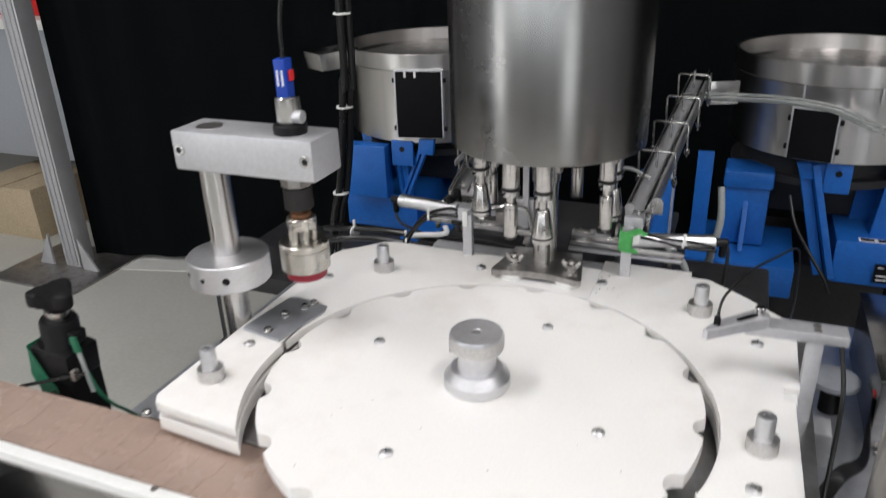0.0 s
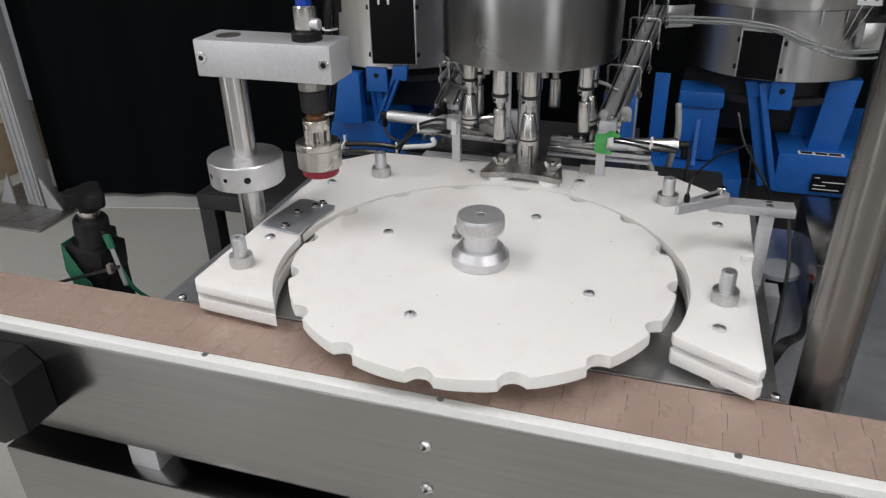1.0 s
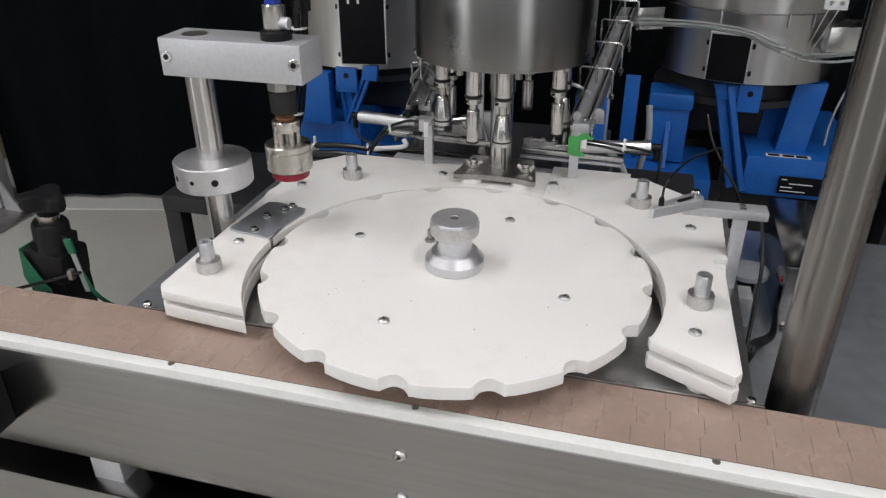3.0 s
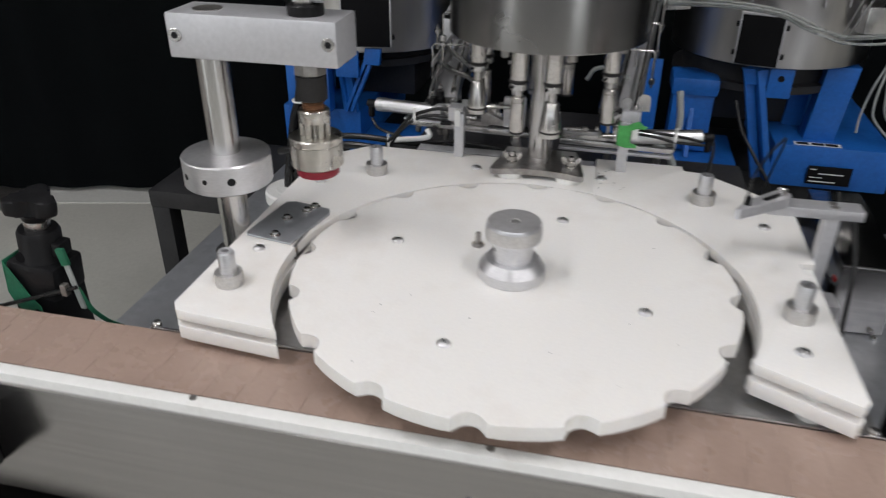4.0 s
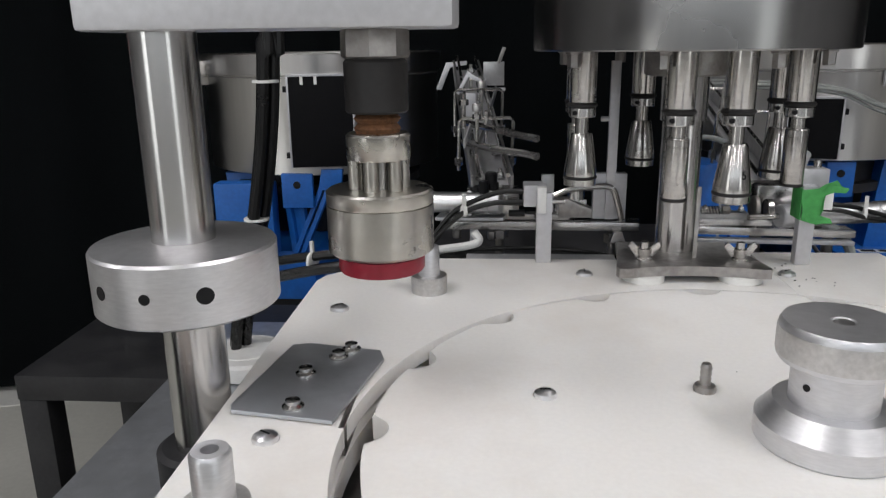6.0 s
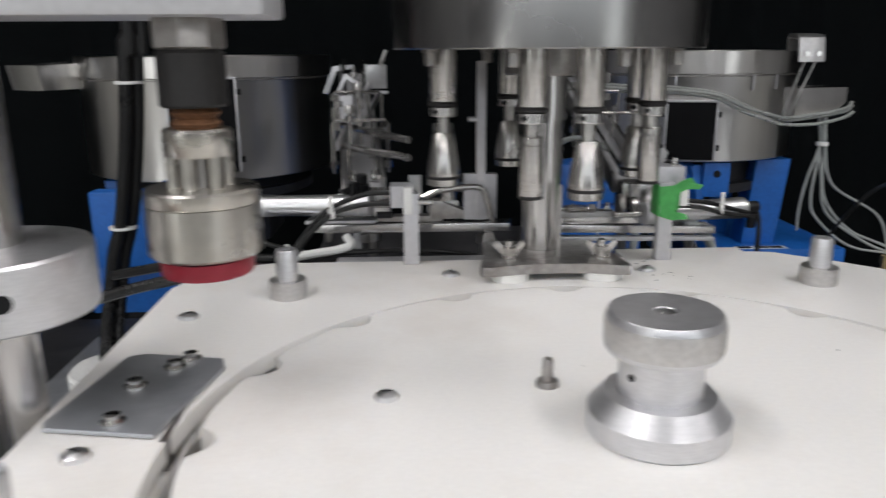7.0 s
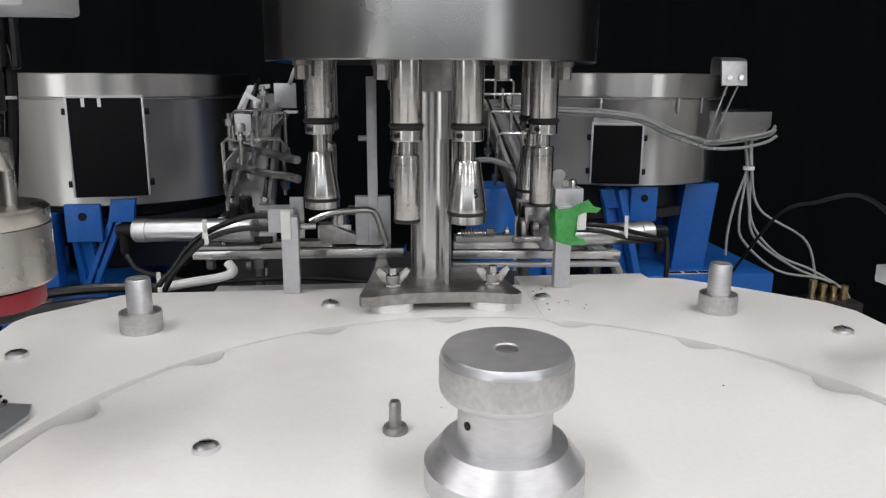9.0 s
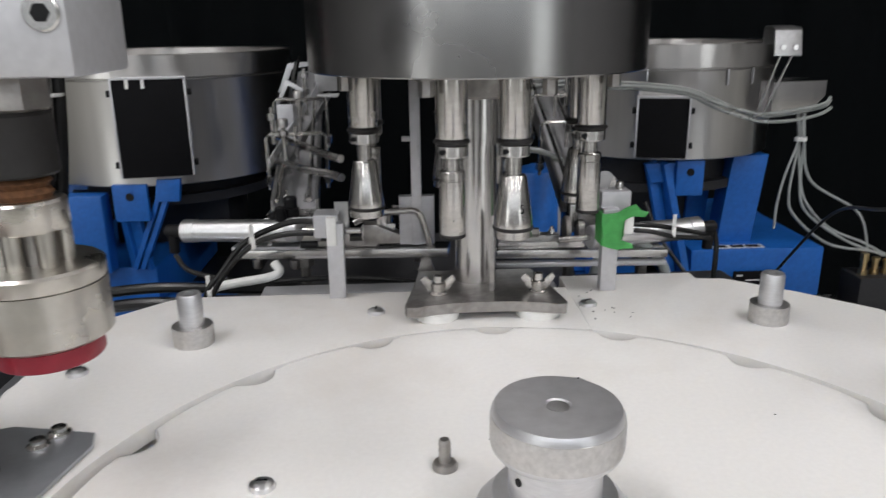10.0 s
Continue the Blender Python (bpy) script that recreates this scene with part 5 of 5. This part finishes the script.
# ---- left side: adjusting knob and black table ----
kb = thing("adjusting_post", "black clamp post with a star knob and green tape", "clamp post", at=(-0.62, -0.10, 0.70))
lean = Matrix.Translation((-0.617, -0.10, 0.90)) @ Matrix.Rotation(radians(6), 4, "Y")
part("stem", box(-0.655, -0.585, -0.125, -0.068, 0.70, 0.905, 0.005), BLACK, kb)
part("clamp", box(-0.034, 0.036, -0.030, 0.030, 0.0, 0.050, 0.006, lean), BLACK, kb)
bd = part("body", lathe([(0.031, 0.040), (0.031, 0.044), (0.027, 0.050), (0.0265, 0.088), (0.024, 0.093), (0.017, 0.094)], 0, 0, 40, lean), BLACK, kb)
part("side_hole", rod(lean @ Vector((-0.012, -0.0235, 0.058)), lean @ Vector((-0.012, -0.0265, 0.058)), 0.007, None, 16), MATTE, bd)
part("ear", box(0.024, 0.037, -0.012, 0.012, 0.060, 0.080, 0.003, lean), BLACK, kb)
part("washer", lathe([(0.0155, 0.0938), (0.0165, 0.096), (0.0165, 0.106), (0.0145, 0.108)], 0, 0, 28, lean), STEEL, kb, "bright steel neck")
lobes = []
for i in range(60):
    a = 2 * math.pi * i / 60
    r = 0.0265 + 0.0095 * math.cos(3 * a + 0.6)
    lobes.append((r * math.cos(a), r * math.sin(a)))
part("star_knob", prism(lobes, 0.118, 0.140, 0.006, lean), BLACK, kb, "black three-lobed knob")
part("knob_boss", lathe([(0.0165, 0.1075), (0.019, 0.113), (0.0225, 0.1185)], 0, 0, 28, lean), BLACK, kb)
tape = prism([(-0.031, 0.075), (-0.022, 0.060), (-0.002, 0.022), (0.008, 0.012), (0.006, 0.000), (-0.004, 0.004), (-0.016, -0.004), (-0.030, 0.006), (-0.037, 0.030)], -0.0006, 0.0006, 0, pose(-0.612, -0.1325, 0.880, 90, 0, 0))
bmesh.ops.subdivide_edges(tape, edges=tape.edges[:], cuts=2, use_grid_fill=True)
for v in tape.verts:
    v.co.y += 0.0025 * math.sin(v.co.x * 190 + v.co.z * 120)
part("tape_wrap", tape, TEAL, kb, "crumpled green tape wrap", 60)
part("tape_back", box(-0.0385, -0.0365, -0.030, 0.026, 0.004, 0.050, 0.0005, lean), TEAL, kb)
bar = thing("marker_strip", "pale plastic strip with green tape beside the clamp post", "strip", at=(-0.563, -0.115, 0.93))
part("strip", beam((-0.568, -0.115, 0.970), (-0.556, -0.115, 0.884), 0.003, 0.008), GREYTUBE, bar)
part("tape", beam((-0.569, -0.1155, 0.974), (-0.565, -0.1155, 0.950), 0.005, 0.012), TEAL, bar)
ribbon = bmesh.new()
run = smooth_path([(-0.558, -0.115, 0.915), (-0.548, -0.113, 0.885), (-0.530, -0.11, 0.866), (-0.510, -0.105, 0.855), (-0.48, -0.10, 0.835), (-0.45, -0.10, 0.79)], 6)
sides = [[ribbon.verts.new(p + Vector((dx, dy, 0.6 * dx))) for dx, dy in ((-0.004, 0), (0.004, 0), (0.004, 0.0008), (-0.004, 0.0008))] for p in run]
for p, q in zip(sides, sides[1:]):
    for i in range(4):
        ribbon.faces.new((p[i], p[(i + 1) % 4], q[(i + 1) % 4], q[i]))
ribbon.faces.new(sides[0][::-1])
ribbon.faces.new(sides[-1])
part("ribbon", ribbon, TEAL, bar, "dark green hanging ribbon")
wire = thing("bent_wire", "thin black rod tied across the clamp post", "rod", at=(-0.63, -0.135, 0.89))
part("wire", rod((-0.700, -0.136, 0.872), (-0.540, -0.136, 0.932), 0.0028, None, 12), CABLE, wire)
part("tip", rod((-0.732, -0.136, 0.860), (-0.698, -0.136, 0.873), 0.0010, 0.0036, 12), CABLE, wire)
part("band", rod((-0.688, -0.136, 0.8765), (-0.682, -0.136, 0.8788), 0.0036, None, 12), NYLON, wire)
part("clip", box(-0.562, -0.554, -0.140, -0.131, 0.918, 0.934, 0.001), DARKSTEEL, wire)

tb = thing("black_table", "low black steel table with square legs", "table", at=(-0.75, 0.95, 0))
part("top", box(-1.018, -0.42, 0.690, 1.06, 0.600, 0.646, 0.003), BLACKSTEEL, tb)
for x in (-0.992, -0.45):
    for y in (0.716, 1.03):
        part("leg", box(x - 0.025, x + 0.025, y - 0.025, y + 0.025, 0, 0.60, 0.003), BLACKSTEEL, tb)


# ---- chain links of the belt ----
def belt_links():
    pitch = 0.0381
    w = pitch - 0.0004
    bm = bmesh.new()
    out = [(-w / 2, -0.1555), (-w / 2, -0.185), (-w / 2 + 0.006, -0.190), (-w / 2 + 0.006, -0.220), (-w / 2, -0.225), (-w / 2, -0.2555),
           (w / 2, -0.2555), (w / 2, -0.2255), (w / 2 + 0.006, -0.2205), (w / 2 + 0.006, -0.1895), (w / 2, -0.1845), (w / 2, -0.1555)]
    low = [bm.verts.new((x, y, 0.8935)) for x, y in out]
    high = [bm.verts.new((x, y, BELT_Z)) for x, y in out]
    bm.faces.new(high)
    for i in range(12):
        bm.faces.new((low[i], low[(i + 1) % 12], high[(i + 1) % 12], high[i]))
    me = finish(bm, "chain_link", BELT)
    for k in range(int(3.2 / pitch)):
        ob = new("chain_link", me)
        ob.parent = cv
        ob.matrix_basis = Matrix.Translation((-1.58 + k * pitch - cv.location.x, -cv.location.y, 0.00008 * math.sin(k * 2.3)))


belt_links()


# ---- small details ----
ma = Matrix.Translation((-0.612 + 0.278 * math.cos(radians(-79)), 1.385 + 0.278 * math.sin(radians(-79)), 0)) @ Matrix.Rotation(radians(11), 4, "Z")
for x in (-0.040, -0.012):
    part("panel_tab", box(x, x + 0.006, -0.0105, -0.0085, 1.106, 1.122, 0, ma), NYLON, bl)


def cable_tie(x, y, z, r, turn):
    m = Matrix.Translation((x, y, z)) @ Matrix.Rotation(radians(turn), 4, "Z") @ Matrix.Rotation(math.pi / 2, 4, "Y")
    bm = lathe([(r, -0.0022), (r + 0.0008, -0.0015), (r + 0.0008, 0.0015), (r, 0.0022)], 0, 0, 16, m)
    box(-r - 0.014, -r, -0.002, 0.002, -0.002, 0.002, 0, m, bm)
    return solid("cable_tie", bm, NYLON, "small white cable tie round black cables", "cable tie", "cable ties")


cable_tie(-0.430, 0.467, 0.921, 0.012, -20)
cable_tie(-0.288, 0.411, 0.944, 0.006, 20)
cable_tie(-0.236, 0.402, 1.001, 0.006, 25)
cable_tie(0.214, 0.427, 0.994, 0.006, -20)

specks = bmesh.new()
for k in range(20):
    x, y = random.gauss(0.105, 0.032), random.gauss(0.328, 0.016)
    s = random.uniform(0.0003, 0.0009)
    box(x - s, x + s, y - s, y + s * 0.7, TOP + 0.0009, TOP + 0.0014, 0, None, specks)
for k in range(12):
    a, r = random.uniform(0, 6.28), random.uniform(0.06, 0.26)
    s = random.uniform(0.0003, 0.0006)
    box(r * math.cos(a) - s, r * math.cos(a) + s, r * math.sin(a) - s, r * math.sin(a) + s, DISC - 0.0001, DISC + 0.0003, 0, None, specks)
solid("debris", specks, BLACK, "tiny dark specks of debris on the plates", "debris", kind="stuff")


def written(text, a, z, radius, tilt, size, parent):
    cu = bpy.data.curves.new("marking", "FONT")
    cu.body, cu.size, cu.extrude, cu.align_x = text, size, 0.0002, "CENTER"
    ob = new("marking", cu)
    ob.data.materials.append(MATTE)
    x, y = TX + 0.1082 * math.cos(radians(a)), TY + 0.1082 * math.sin(radians(a))
    face = radians(-68)
    m = Matrix.Translation((x + radius * math.cos(face), y + radius * math.sin(face), z)) @ Matrix.Rotation(face + math.pi / 2, 4, "Z") @ Matrix.Rotation(math.pi / 2 - tilt, 4, "X")
    ob.parent = parent
    ob.matrix_basis = parent.matrix_basis.inverted() @ m
    return ob


written("5", -92.1 + 13.7, 1.064, 0.0156, 0.16, 0.011, tu)

# ---- left lower deck ----
ld = thing("lower_deck", "grey satin steel lower deck beside the machine bed", "deck", at=(-0.50, 0.32, 0))
part("plate", box(-0.693, -0.303, -0.144, 0.82, 0.688, 0.700, 0.0025), GALV, ld)
part("side_skirt", box(-0.688, -0.683, -0.140, 0.816, 0.655, 0.688, 0.001), BRUSHED, ld)
for x, y in ((-0.66, -0.09), (-0.36, -0.09), (-0.66, 0.66), (-0.36, 0.66)):
    part("leg", box(x - 0.02, x + 0.02, y - 0.02, y + 0.02, 0, 0.688, 0.003), BLACKSTEEL, ld)
cg = thing("cable_gland", "white round plastic cable gland on the deck", "cable gland", at=(-0.585, 0.625, 0.70))
part("ring", lathe([(0.060, 0.7003), (0.065, 0.703), (0.065, 0.724), (0.061, 0.729), (0.040, 0.729)], -0.585, 0.625, 48), NYLON, cg)
part("seal", lathe([(0.0425, 0.7285), (0.040, 0.7305), (0.0005, 0.7305)], -0.585, 0.625, 32), NYLON, cg)
